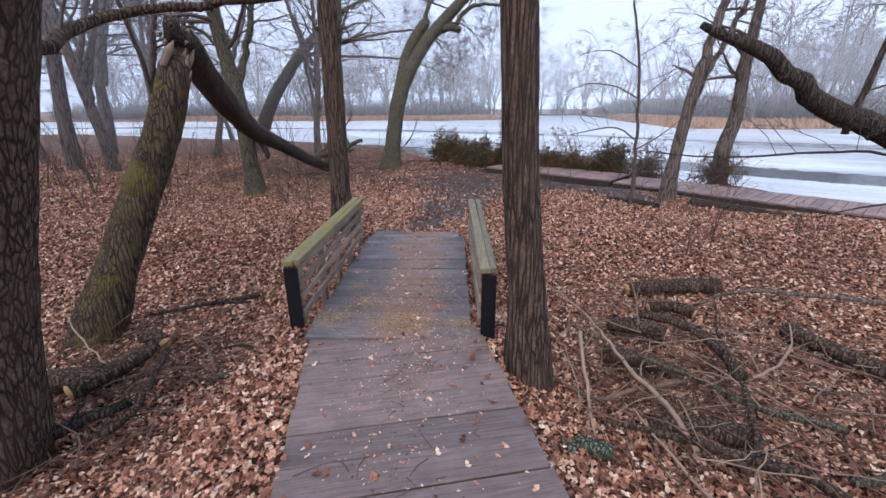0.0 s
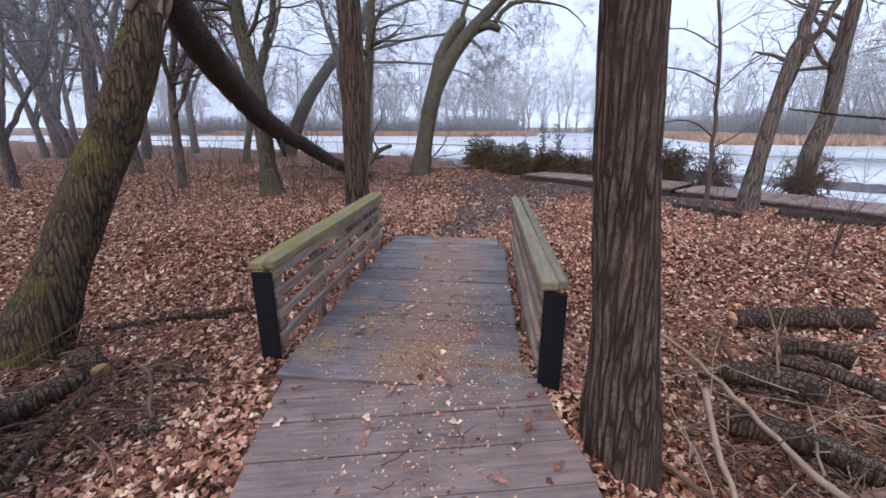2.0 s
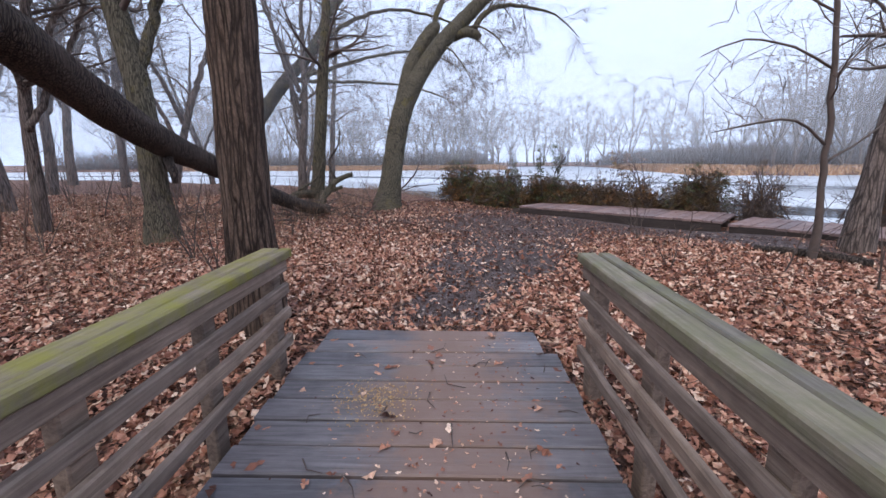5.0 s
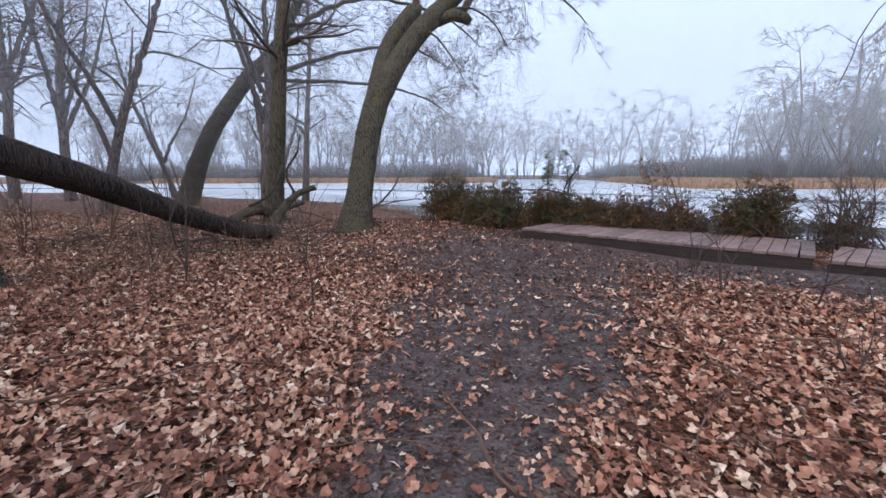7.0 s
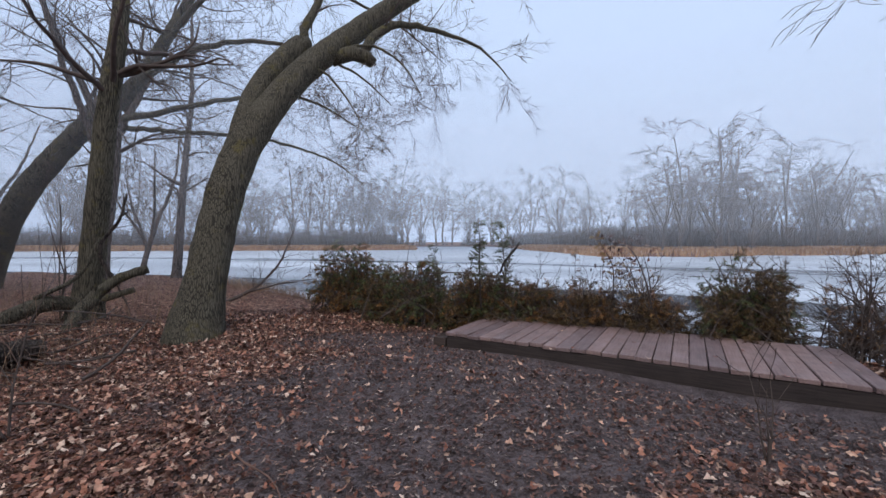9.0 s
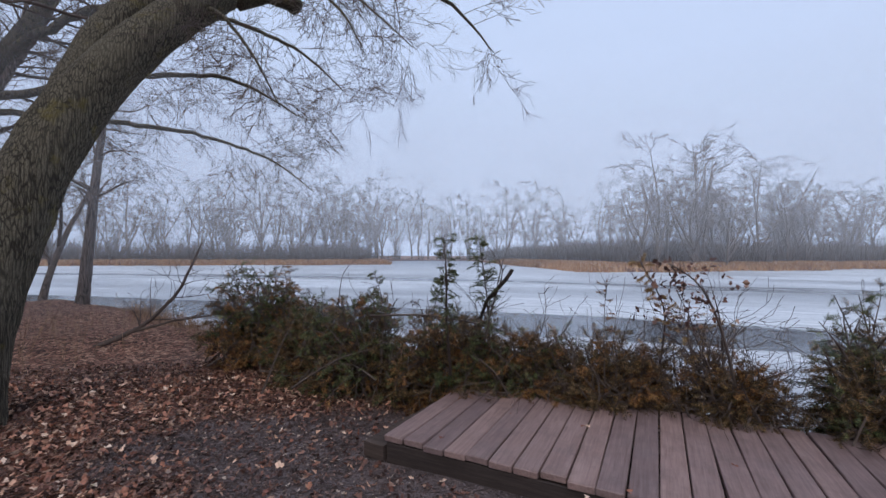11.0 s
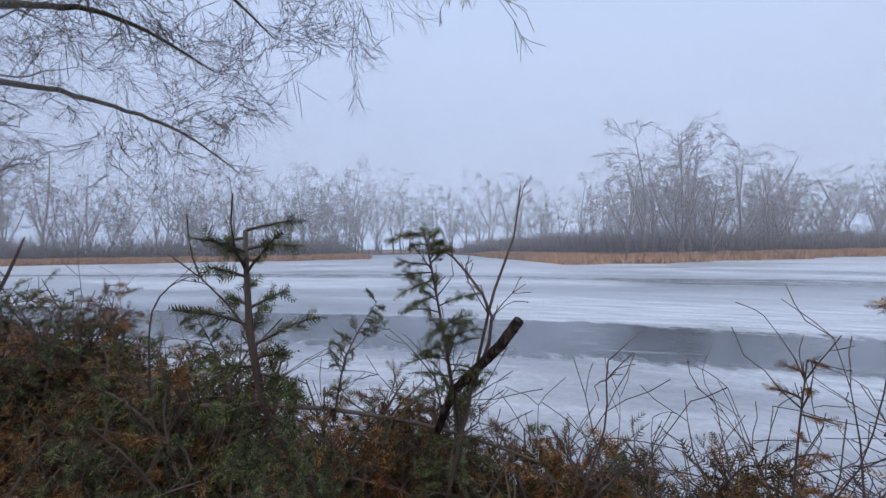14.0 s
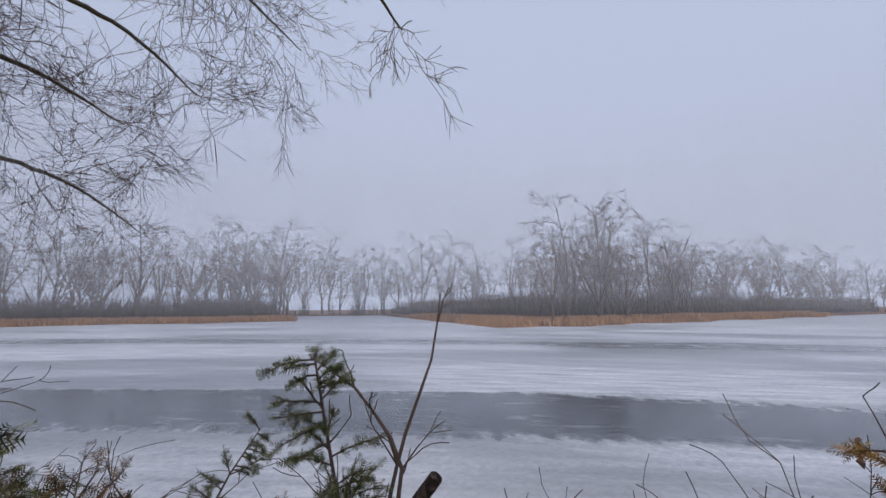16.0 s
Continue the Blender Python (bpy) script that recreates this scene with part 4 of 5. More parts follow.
# ---------------------------------------------------------------- far shore
def far_tree(seed, h, spread):
    rng = random.Random(seed)
    root = thing("tree", "bare tree on the far shore, faint in fog", "tree", "far shore trees")
    g, tw = Geo(), Geo()
    limb(g, tw, [(0, 0, -0.3), (rng.gauss(0, 0.3), 0, h * 0.2), (rng.gauss(0, 0.7), rng.gauss(0, 0.5), h * 0.5), (rng.gauss(0, 1.2), rng.gauss(0, 0.8), h)], [0.26, 0.2, 0.14, 0.04], rng, count=10, lead=0.25, size=(h * 0.16, h * 0.3), depth=2, sides=6, kids=(3, 5), twig_r=0.5, thin=0.024, wild=0.12)
    for _ in range(4):
        z, a = h * rng.uniform(0.05, 0.35), rng.uniform(0, 6.28)
        dx, dy = math.cos(a) * spread, math.sin(a) * spread
        limb(g, tw, [(0, 0, z), (dx * 0.9, dy * 0.9, z + h * 0.15), (dx * 1.9, dy * 1.9, z + h * 0.34), (dx * 2.6, dy * 2.6, z + h * 0.52)], [0.15, 0.12, 0.085, 0.03], rng, count=6, lead=0.25, size=(h * 0.1, h * 0.22), depth=2, sides=5, kids=(3, 4), twig_r=0.5, thin=0.024, wild=0.12)
    part("trunk", g.mesh("trunk", M_bark_far), root)
    tagged(part("crown", tw.mesh("crown", M_twig), root), kind="stuff")
    return root


def stalks(name, label, category, spots, size, mat, seed, width=0.03, lean=0.25, each=1):
    """A stand of upright blades or stems, joined: too many to count."""
    rng = random.Random(seed)
    v, f = [], []
    for x, y in spots:
        z0 = ground_at(x, y) - 0.05
        for _ in range(each):
            px, py = x + rng.gauss(0, 0.12), y + rng.gauss(0, 0.12)
            h = rng.uniform(*size)
            a = rng.uniform(0, 6.28)
            wx, wy = math.cos(a) * width / 2, math.sin(a) * width / 2
            lx, ly = rng.gauss(0, lean) * h, rng.gauss(0, lean) * h
            b = len(v)
            v += [(px - wx, py - wy, z0), (px + wx, py + wy, z0), (px + lx * 0.4 + wx * 0.7, py + ly * 0.4 + wy * 0.7, z0 + h * 0.6), (px + lx * 0.4 - wx * 0.7, py + ly * 0.4 - wy * 0.7, z0 + h * 0.6), (px + lx, py + ly, z0 + h)]
            f += [(b, b + 1, b + 2, b + 3), (b + 3, b + 2, b + 4)]
    me = bpy.data.meshes.new(name)
    me.from_pydata(v, [], f)
    me.materials.append(mat)
    return tagged(new(name, me), label, category, kind="stuff")


def build_far_shore():
    rng = random.Random(77)
    kinds = [far_tree(60 + k, h, s) for k, (h, s) in enumerate(((15, 1.2), (17, 1.5), (13, 1.7), (16, 0.9), (18, 1.3), (14, 1.1)))]
    spots = [(34.0, 49.5, 0, 0.72), (35.8, 49.0, 3, 0.86), (41.5, 50, 2, 0.95), (43.5, 51.5, 1, 0.92), (45.5, 52, 4, 0.8), (39.5, 52, 5, 0.8), (47.5, 51, 2, 0.75), (60, 57, 1, 0.9), (72, 60, 4, 0.85), (55, 60, 3, 0.85), (80, 64, 0, 0.9), (92, 66, 2, 1.0), (66, 66, 5, 0.9), (100, 70, 4, 0.9), (112, 74, 1, 0.9)]
    for k in range(44):
        x = -85 + k * 2.2 + rng.uniform(-1.2, 1.2)
        spots.append((x, 93 + rng.uniform(0, 22) + 0.05 * abs(x), rng.randint(0, 5), rng.uniform(0.75, 1.2)))
    for k in range(44):
        x = -2 + k * 3.3 + rng.uniform(-2, 2)
        spots.append((x, 146 + rng.uniform(0, 14) - max(0, x - 40) * 0.55, rng.randint(0, 5), rng.uniform(1.1, 1.5)))
    for k in range(26):
        x = 56 + k * 5.5 + rng.uniform(-1.8, 1.8)
        spots.append((x, 52 + 0.1 * (x - 45) + rng.uniform(0, 12), rng.randint(0, 5), rng.uniform(0.7, 1.0)))
    used = set()
    for x, y, k, s in spots:
        m = Matrix.Translation((x, y, ground_at(x, y) - 0.1)) @ pose(0, 0, 0, 0, 0, rng.uniform(0, 360))
        if k in used:
            copy_thing(kinds[k], m).scale = (s, s, s)
        else:
            used.add(k)
            kinds[k].matrix_basis = m @ Matrix.Scale(s, 4)
    reeds = []
    while len(reeds) < 9000:
        x, y = rng.uniform(-60, 110), rng.uniform(44, 100)
        d = float(far_bank(np.array(x), np.array(y)))
        if 0.3 < d < 7:
            reeds.append((x, y))
    stalks("reeds", "tan dead reeds along the far river shore", "reeds", reeds, (0.3, 0.85), M_reed, 5, 0.16, 0.2, 3)
    brush = []
    while len(brush) < 7000:
        x, y = rng.uniform(-90, 170), rng.uniform(48, 150)
        d = float(far_bank(np.array(x), np.array(y)))
        if 7 < d < 24:
            brush.append((x, y))
    stalks("shrubs", "grey tangle of bare shrubs on the far shore", "shrubs", brush, (1.4, 5.0), M_twig, 6, 0.13, 0.3, 5)


build_far_shore()


# ---------------------------------------------------------------- bank brush
def spray(geo, p, d, length, rng):
    """One flat feathery cedar frond."""
    d = Vector(d).normalized()
    s = d.orthogonal().normalized()
    s.rotate(Matrix.Rotation(rng.uniform(0, 6.28), 3, d))
    nrm = d.cross(s)
    b = len(geo.v)
    geo.v += [p, p + d * length * 0.5 + nrm * length * 0.05, p + d * length]
    for k, (t, w) in enumerate(((0.15, 0.36), (0.32, 0.4), (0.5, 0.36), (0.68, 0.27), (0.82, 0.18))):
        q = p + d * (length * t)
        for sg in (-1, 1):
            e = q + s * (sg * w * length) + d * (length * w * 0.75) + nrm * rng.uniform(-0.06, 0.06) * length
            i = len(geo.v)
            geo.v += [q - d * length * 0.035, e, q + d * length * 0.05]
            geo.f.append((i, i + 1, i + 2))
    i = len(geo.v)
    wd = s * length * 0.02
    geo.v += [p - wd, p + wd, p + d * length]
    geo.f.append((i, i + 1, i + 2))


def fronds(st, lf, pts, rng, count, reach, size, sag=0.2, first=0.2, per=6):
    """Side branchlets along a bough, each feathered with small flat sprays."""
    n = len(pts) - 1
    for k in range(count):
        t = first + (1 - first) * (k + rng.random()) / count
        i = min(n - 1, int(t * n))
        p = pts[i].lerp(pts[i + 1], t * n - i if t * n - i < 1 else 1.0)
        d = (pts[i + 1] - pts[i]).normalized()
        side = d.orthogonal().normalized()
        side.rotate(Matrix.Rotation(rng.uniform(0, 6.28), 3, d))
        d = (d * 0.7 + side * 0.8 + Vector((0, 0, -sag))).normalized()
        ln = reach * rng.uniform(0.5, 1.0) * (1.15 - 0.6 * t)
        line = [p]
        for j in range(3):
            d = (d + Vector((rng.gauss(0, 0.12), rng.gauss(0, 0.12), rng.gauss(-sag * 0.35, 0.1)))).normalized()
            line.append(line[-1] + d * ln / 3)
        st.tube(line, [0.003, 0.0025, 0.002, 0.0012], 3, cap=False)
        for j in range(per):
            u = rng.uniform(0.15, 1.0) * 3
            a = min(2, int(u))
            q = line[a].lerp(line[a + 1], u - a)
            v = (line[a + 1] - line[a]).normalized() + Vector((rng.gauss(0, 0.45), rng.gauss(0, 0.45), rng.gauss(-0.1, 0.4)))
            spray(lf, q, v, rng.uniform(*size), rng)


def brush(label, at, size, seed, mats, boughs=70, shares=(0.55, 0.85, 1.0), bare=0, per=7, floor=-0.05, category="brush", spray_size=(0.035, 0.085)):
    """A heap of cut boughs: arching stems out of the middle, each feathered with sprays of one tone."""
    rng = random.Random(seed)
    root = thing("brush_heap", label, category, "cut boughs on the bank", at=on(at[0], at[1], floor))
    st = Geo()
    leaves = [Geo() for _ in mats]
    sx, sy, sz = size
    for k in range(boughs + bare):
        p = Vector((rng.gauss(0, sx * 0.32), rng.gauss(0, sy * 0.32), rng.uniform(0, sz * 0.25)))
        a, up = rng.uniform(0, 6.28), rng.uniform(0.04, 1.0)
        flat = math.sqrt(max(0.0, 1 - up * up * 0.8)) * rng.uniform(0.55, 1.05)
        end = Vector((math.cos(a) * flat * sx, math.sin(a) * flat * sy, max(0.04, up * sz * rng.uniform(0.75, 1.0))))
        mid = p.lerp(end, 0.55) + Vector((rng.gauss(0, 0.05), rng.gauss(0, 0.05), 0.12 * sz * rng.uniform(0, 1)))
        pts, r = curve([p, mid, end], [0.011, 0.007, 0.003], 0.09)
        st.tube(pts, r, 4, cap=False)
        if k >= boughs:
            for _ in range(4):
                i = rng.randint(1, len(pts) - 1)
                sprout(st, pts[i], (end - p).normalized() + Vector((rng.gauss(0, 0.7), rng.gauss(0, 0.7), rng.gauss(0.15, 0.5))), rng.uniform(0.2, 0.5), 0.004, rng, 1, 0.0, 0.17, 3, (2, 4), 0.0018)
            continue
        w, m = rng.random(), 0
        while m < len(mats) - 1 and w > shares[m]:
            m += 1
        fronds(st, leaves[m], pts, rng, 11, 0.24, spray_size, 0.25, 0.2, per)
    tagged(part("stem", st.mesh("stem", M_twig, False), root), kind="stuff")
    for g, m in zip(leaves, mats):
        if g.v:
            tagged(part("foliage", g.mesh("foliage", m, False), root), kind="stuff")
    return root


brush("rusty green heap of cut cedar boughs by the river", (-0.02, 14.75), (0.72, 0.6, 1.32), 101, (M_rust, M_cedar, M_cedar_green), 130, (0.36, 0.72, 1.0), 16)
brush("low green mound of cedar boughs", (0.68, 14.08), (0.64, 0.5, 1.0), 102, (M_cedar_green, M_cedar, M_rust), 120, (0.5, 0.9, 1.0), 6)
brush("brown and green cedar boughs heaped behind the boardwalk end", (1.15, 13.6), (0.68, 0.5, 1.12), 103, (M_cedar, M_cedar_green, M_rust), 130, (0.55, 0.8, 1.0), 20)
brush("dense heap of brown cedar under the sawn branch", (1.95, 13.1), (0.66, 0.42, 1.04), 111, (M_cedar, M_rust, M_cedar_green), 175, (0.6, 0.8, 1.0), 14)
brush("brown and green cedar boughs heaped behind the boardwalk", (2.55, 12.72), (0.72, 0.42, 0.82), 104, (M_cedar, M_rust, M_cedar_green), 165, (0.6, 0.78, 1.0), 18)
brush("thin brown boughs and twigs behind the boardwalk", (3.15, 12.25), (0.58, 0.38, 0.76), 105, (M_cedar, M_rust), 100, (0.7, 1.0), 34)
brush("thin brown boughs and twigs behind the boardwalk", (3.8, 11.8), (0.5, 0.36, 0.6), 112, (M_cedar, M_rust), 44, (0.7, 1.0), 34)
brush("dense dark cedar top lying on the bank", (4.6, 11.3), (0.85, 0.5, 1.2), 106, (M_cedar_green, M_cedar), 150, (0.3, 1.0), 20)
brush("yellowing leafy bough among bare twigs", (3.75, 12.0), (0.36, 0.3, 1.2), 107, (M_yellow, M_rust), 18, (0.7, 1.0), 22, 6)
brush("tangle of twigs and dry boughs on the bank", (5.4, 10.7), (0.7, 0.5, 1.4), 108, (M_rust, M_cedar), 22, (0.6, 1.0), 75, 5)
brush("bare twigs with dry brown leaves on the bank", (6.5, 9.5), (0.8, 0.5, 0.95), 109, (M_cedar, M_rust), 16, (0.6, 1.0), 50, 5)
brush("sparse green boughs on the river bank", (9.6, 6.4), (0.7, 0.5, 0.7), 110, (M_cedar_green, M_cedar), 24, (0.6, 1.0), 20, 5)


def sprig(label, pts, r0, seed, mats, count=60, twigs=6, tail=0.35, name="cedar_sprig", size=(0.05, 0.11), reach=0.13):
    """One standing stem with its own twigs and, near its top, feathered branchlets."""
    rng = random.Random(seed)
    base = Vector(pts[0])
    root = thing(name, label, "sprig", at=base)
    g, lf = Geo(), Geo()
    c, r = curve([Vector(p) - base for p in pts], [r0 * (1 - 0.75 * i / (len(pts) - 1)) for i in range(len(pts))], 0.07)
    g.tube(c, r, 6, 0.06, rng)
    for _ in range(twigs):
        i = rng.randint(len(c) // 3, len(c) - 2)
        sprout(g, c[i], (c[i + 1] - c[i]).normalized() + Vector((rng.gauss(0, 0.6), rng.gauss(0, 0.5), rng.gauss(0.2, 0.4))), rng.uniform(0.06, 0.18), 0.0028, rng, 1, 0.0, 0.15, 3, (1, 2), 0.0014)
    if count:
        fronds(g, lf, c, rng, max(3, count // 8), reach, size, 0.35, tail, 24)
    tagged(part("stem", g.mesh("stem", M_twig), root), kind="stuff")
    if lf.v:
        tagged(part("foliage", lf.mesh("foliage", mats, False), root), kind="stuff")


sprig("upright green cedar sprig over the heap", [(2.25, 12.85, 0.2), (2.16, 12.65, 0.7), (2.06, 12.5, 1.1), (2.0, 12.46, 1.38)], 0.009, 201, M_cedar_green, 640, 6, 0.15, size=(0.018, 0.04), reach=0.19)
sprig("dark bent dead bough with a green tuft", [(1.85, 12.75, 0.2), (1.7, 12.3, 0.75), (1.62, 12.0, 1.1), (1.6, 12.0, 1.36)], 0.013, 202, M_cedar_green, 480, 9, 0.45, size=(0.016, 0.036), reach=0.17)
sprig("bare forked twig standing up from the heap", [(2.1, 12.6, 0.5), (2.17, 12.5, 0.95), (2.2, 12.42, 1.2), (2.27, 12.43, 1.36), (2.3, 12.44, 1.52)], 0.007, 203, M_cedar, 0, 7, name="bare_twig")
sprig("bare forked twig standing up from the heap", [(2.16, 12.5, 0.9), (2.2, 12.44, 1.12), (2.1, 12.5, 1.3), (2.02, 12.55, 1.36)], 0.007, 204, M_cedar, 0, 4, name="bare_twig")
sprig("long bough lying across the brush heaps", [(1.2, 13.3, 0.66), (1.7, 13.05, 0.68), (2.2, 12.85, 0.6), (2.75, 12.6, 0.42), (3.6, 12.2, 0.2)], 0.011, 206, M_rust, 12, 12, name="long_bough")
sprig("leafy thin stem beside the boardwalk", [(2.9, 12.1, 0.0), (2.88, 12.08, 0.4), (2.86, 12.05, 0.75), (2.86, 12.02, 1.04)], 0.006, 207, M_rust, 150, 9, name="leafy_stem", size=(0.012, 0.03))

sprig("thin green sprig among the boughs", [(1.35, 13.3, 0.5), (1.3, 13.2, 0.85), (1.22, 13.15, 1.08)], 0.006, 211, M_cedar_green, 200, 4, 0.3, size=(0.014, 0.034))
sprig("thin green sprig among the boughs", [(1.75, 13.1, 0.6), (1.8, 13.0, 0.9), (1.92, 12.95, 1.12)], 0.006, 212, M_cedar_green, 160, 4, 0.4, size=(0.014, 0.034))
sprig("thin arching bare twig over the heap", [(0.9, 13.6, 0.7), (0.95, 13.5, 1.05), (1.1, 13.4, 1.2), (1.25, 13.35, 1.16)], 0.005, 213, M_cedar, 0, 4, name="bare_twig")
sprig("thin arching bare twig over the heap", [(2.5, 12.5, 0.4), (2.56, 12.4, 0.75), (2.5, 12.3, 1.0), (2.56, 12.25, 1.08)], 0.004, 214, M_cedar, 0, 5, name="bare_twig")
sprig("dark leafy bough hanging over the bank", [(3.75, 11.7, 0.0), (3.62, 11.72, 0.6), (3.45, 11.75, 1.0), (3.2, 11.78, 1.18)], 0.014, 215, M_rust, 0, 14, name="oak_bough")
sprig("dark bent stem behind the boardwalk", [(3.5, 12.3, 0.0), (3.42, 12.1, 0.5), (3.3, 11.95, 0.85), (3.05, 11.9, 1.2)], 0.012, 216, M_yellow, 180, 10, 0.5, name="leafy_stem", size=(0.02, 0.045))

tree("bare_shrub", "low dead shrub with bare dark twigs at the water's edge", on(-2.5, 16.3), [
    ([(0, 0, 0), (0.5, 0.1, 0.25), (0.95, 0.1, 0.7), (1.2, 0.1, 1.2), (1.35, 0.1, 1.6)], [0.035, 0.03, 0.024, 0.016, 0.008], {"count": 10, "lead": 0.2, "size": (0.35, 0.8), "depth": 1, "droop": -0.02}),
    ([(0.4, 0.1, 0.2), (1.0, 0.0, 0.35), (1.7, 0.0, 0.45)], [0.022, 0.016, 0.008], {"count": 7, "lead": 0.2, "size": (0.3, 0.7), "depth": 1, "droop": -0.02})], M_twig, 61, flare=1.0, category="shrub")


def build_stump():
    g = Geo()
    g.tube([(0.07, -0.05, 0.0), (0.1, -0.14, 0.16), (0.2, -0.3, 0.34), (0.23, -0.36, 0.42)], [0.014, 0.015, 0.016, 0.0155], 12, 0.05, random.Random(4))
    ob = new("sawn_branch", g.mesh("sawn_branch", M_bark_log))
    ob.location = (2.02, 12.72, 0.7)
    tagged(ob, "sawn-off dark branch sticking out of the heap", "branch")


build_stump()


# ---------------------------------------------------------------- cut logs and brush piles near the bridge
def log(label, a, b, r, seed, mat=M_bark_a, bend=0.03, name="log", cut=True):
    rng = random.Random(seed)
    a, b = Vector(a), Vector(b)
    root = thing(name, label, "log", "cut logs", at=a)
    g = Geo()
    mid = (a + b) / 2 + Vector((rng.gauss(0, bend), rng.gauss(0, bend), abs(rng.gauss(0, bend))))
    c, rr = curve([(0, 0, 0), mid - a, b - a], [r, r * 0.96, r * 0.9], 0.1)
    g.tube(c, rr, 12, 0.06, rng)
    part("bark", g.mesh("bark", mat), root)
    if cut:
        for end, inner, rad in ((c[0], c[1], rr[0]), (c[-1], c[-2], rr[-1])):
            d = (end - inner).normalized()
            w = Geo()
            w.tube([end - d * 0.01, end + d * 0.006], [rad * 0.9, rad * 0.86], 12, 0.04, rng)
            part("cut_face", w.mesh("cut_face", M_cut), root, "pale orange sawn face")


def lying(x, y, dz=0.0):
    return (x, y, ground_at(x, y) + dz)


log("sawn log with a pale orange end", (-2.63, 1.89, -0.26), (-2.4, 2.5, -0.24), 0.07, 1)
log("sawn log lying in the leaf litter", (-3.2, 1.98, -0.26), (-2.55, 2.13, -0.26), 0.085, 2)
log("short sawn log among the brush", (-2.34, 2.55, -0.24), (-2.6, 2.62, -0.22), 0.065, 3)
log("thin cut stick with a pale end", lying(-2.0, 3.85, 0.04), lying(-2.75, 3.6, 0.05), 0.025, 6, M_bark_a)
log("cut log with pale ends on the brush pile", lying(3.25, 3.8, 0.09), lying(2.2, 3.74, 0.09), 0.085, 7)
log("sawn log in the brush pile", (2.56, 3.03, -0.16), (2.2, 3.2, -0.18), 0.06, 8)
log("sawn log in the brush pile", (2.09, 2.63, -0.16), (1.7, 2.9, -0.2), 0.075, 9)
log("bark-covered log under the brush", (2.1, 1.5, -0.22), (1.5, 1.6, -0.24), 0.075, 11)
log("bark-covered log under the brush", (1.5, 2.45, -0.24), (2.0, 2.1, -0.22), 0.07, 21)
log("green-lichened broken log at the deck's edge", (0.88, 1.42, -0.26), (1.2, 1.37, -0.24), 0.055, 13, M_lichen, cut=False)
log("thick log with ridged bark in the leaf litter", (3.3, 2.85, -0.22), (3.7, 2.0, -0.22), 0.07, 17, M_bark_a, cut=False)


def branch(label, pts, r0, r1, seed, mat=M_stick, twigs=3):
    """A crooked fallen branch that tapers, with a few broken side twigs."""
    rng = random.Random(seed)
    base = Vector(pts[0])
    root = thing("fallen_branch", label, "branch", "fallen branches", at=base)
    n = len(pts) - 1
    g = Geo()
    c, r = curve([Vector(p) - base for p in pts], [r0 + (r1 - r0) * i / n for i in range(n + 1)], 0.09)
    c = [p + Vector((rng.gauss(0, 0.006), rng.gauss(0, 0.006), rng.gauss(0, 0.004))) for p in c]
    g.tube(c, r, 8, 0.1, rng)
    part("stem", g.mesh("stem", mat), root)
    if twigs:
        t = Geo()
        for _ in range(twigs):
            i = rng.randint(1, len(c) - 2)
            sprout(t, c[i], (c[i + 1] - c[i]).normalized() + Vector((rng.gauss(0, 0.6), rng.gauss(0, 0.6), rng.uniform(0, 0.4))), rng.uniform(0.15, 0.45), r[i] * 0.45, rng, 1, 0.02, 0.14, 4, (1, 3), 0.0018)
        tagged(part("side_twig", t.mesh("side_twig", mat), root), kind="stuff")


branch("crooked brown branch standing up out of the brush", [(2.5, 2.75, 0.3), (2.42, 2.5, 0.02), (2.34, 2.15, -0.1), (2.2, 1.75, -0.1), (2.1, 1.5, -0.14), (2.0, 1.3, -0.18)], 0.009, 0.026, 301, M_bark_a)
branch("long bent bough lying towards the deck", [(1.2, 1.55, -0.14), (1.56, 1.42, -0.14), (1.8, 1.33, -0.15), (2.0, 1.24, -0.16), (2.2, 1.16, -0.18), (2.32, 0.98, -0.24)], 0.02, 0.034, 302, M_bark_a)
branch("grey-green cut pole on the brush", [(1.6, 2.1, -0.02), (2.0, 1.92, -0.1), (2.2, 1.72, -0.14), (2.72, 1.55, -0.2)], 0.014, 0.026, 303, M_bark_green, 1)
branch("long thin pale branch across the brush", [(1.2, 3.4, 0.0), (1.45, 2.75, -0.06), (1.52, 2.05, -0.08), (1.64, 1.67, -0.12), (1.68, 1.36, -0.2)], 0.008, 0.022, 304, M_twig_pale)
branch("pale bark-stripped stick leaning on the brush", [(1.2, 2.2, 0.12), (1.18, 1.95, -0.06), (1.12, 1.5, -0.22)], 0.016, 0.009, 305, M_twig_pale, 2)
branch("brown branch lying beside the trunk", [(1.0, 2.1, -0.22), (1.22, 1.8, -0.18), (1.5, 1.85, -0.14), (1.9, 1.92, -0.12)], 0.013, 0.018, 306)
branch("thin brown branch on the leaves", [(1.4, 1.62, -0.1), (1.5, 1.3, -0.18), (1.6, 1.12, -0.24), (1.75, 0.9, -0.28)], 0.006, 0.012, 307, M_twig_pale)
branch("long grey branch across the brush", [(2.7, 3.3, -0.2), (3.2, 3.4, -0.08), (3.9, 3.36, -0.1), (4.6, 3.24, -0.14)], 0.012, 0.026, 308, M_bark_far)
branch("blunt thick bough on the brush pile", [(2.0, 2.95, -0.12), (2.26, 2.7, -0.08), (2.34, 2.3, -0.08), (2.32, 1.98, -0.12)], 0.04, 0.048, 309, M_bark_a, 1)
branch("thin forked red-brown branch", [(2.5, 2.1, -0.2), (2.75, 2.2, -0.16), (3.0, 2.42, -0.1), (3.1, 2.6, -0.02)], 0.014, 0.006, 310, M_twig_pale)
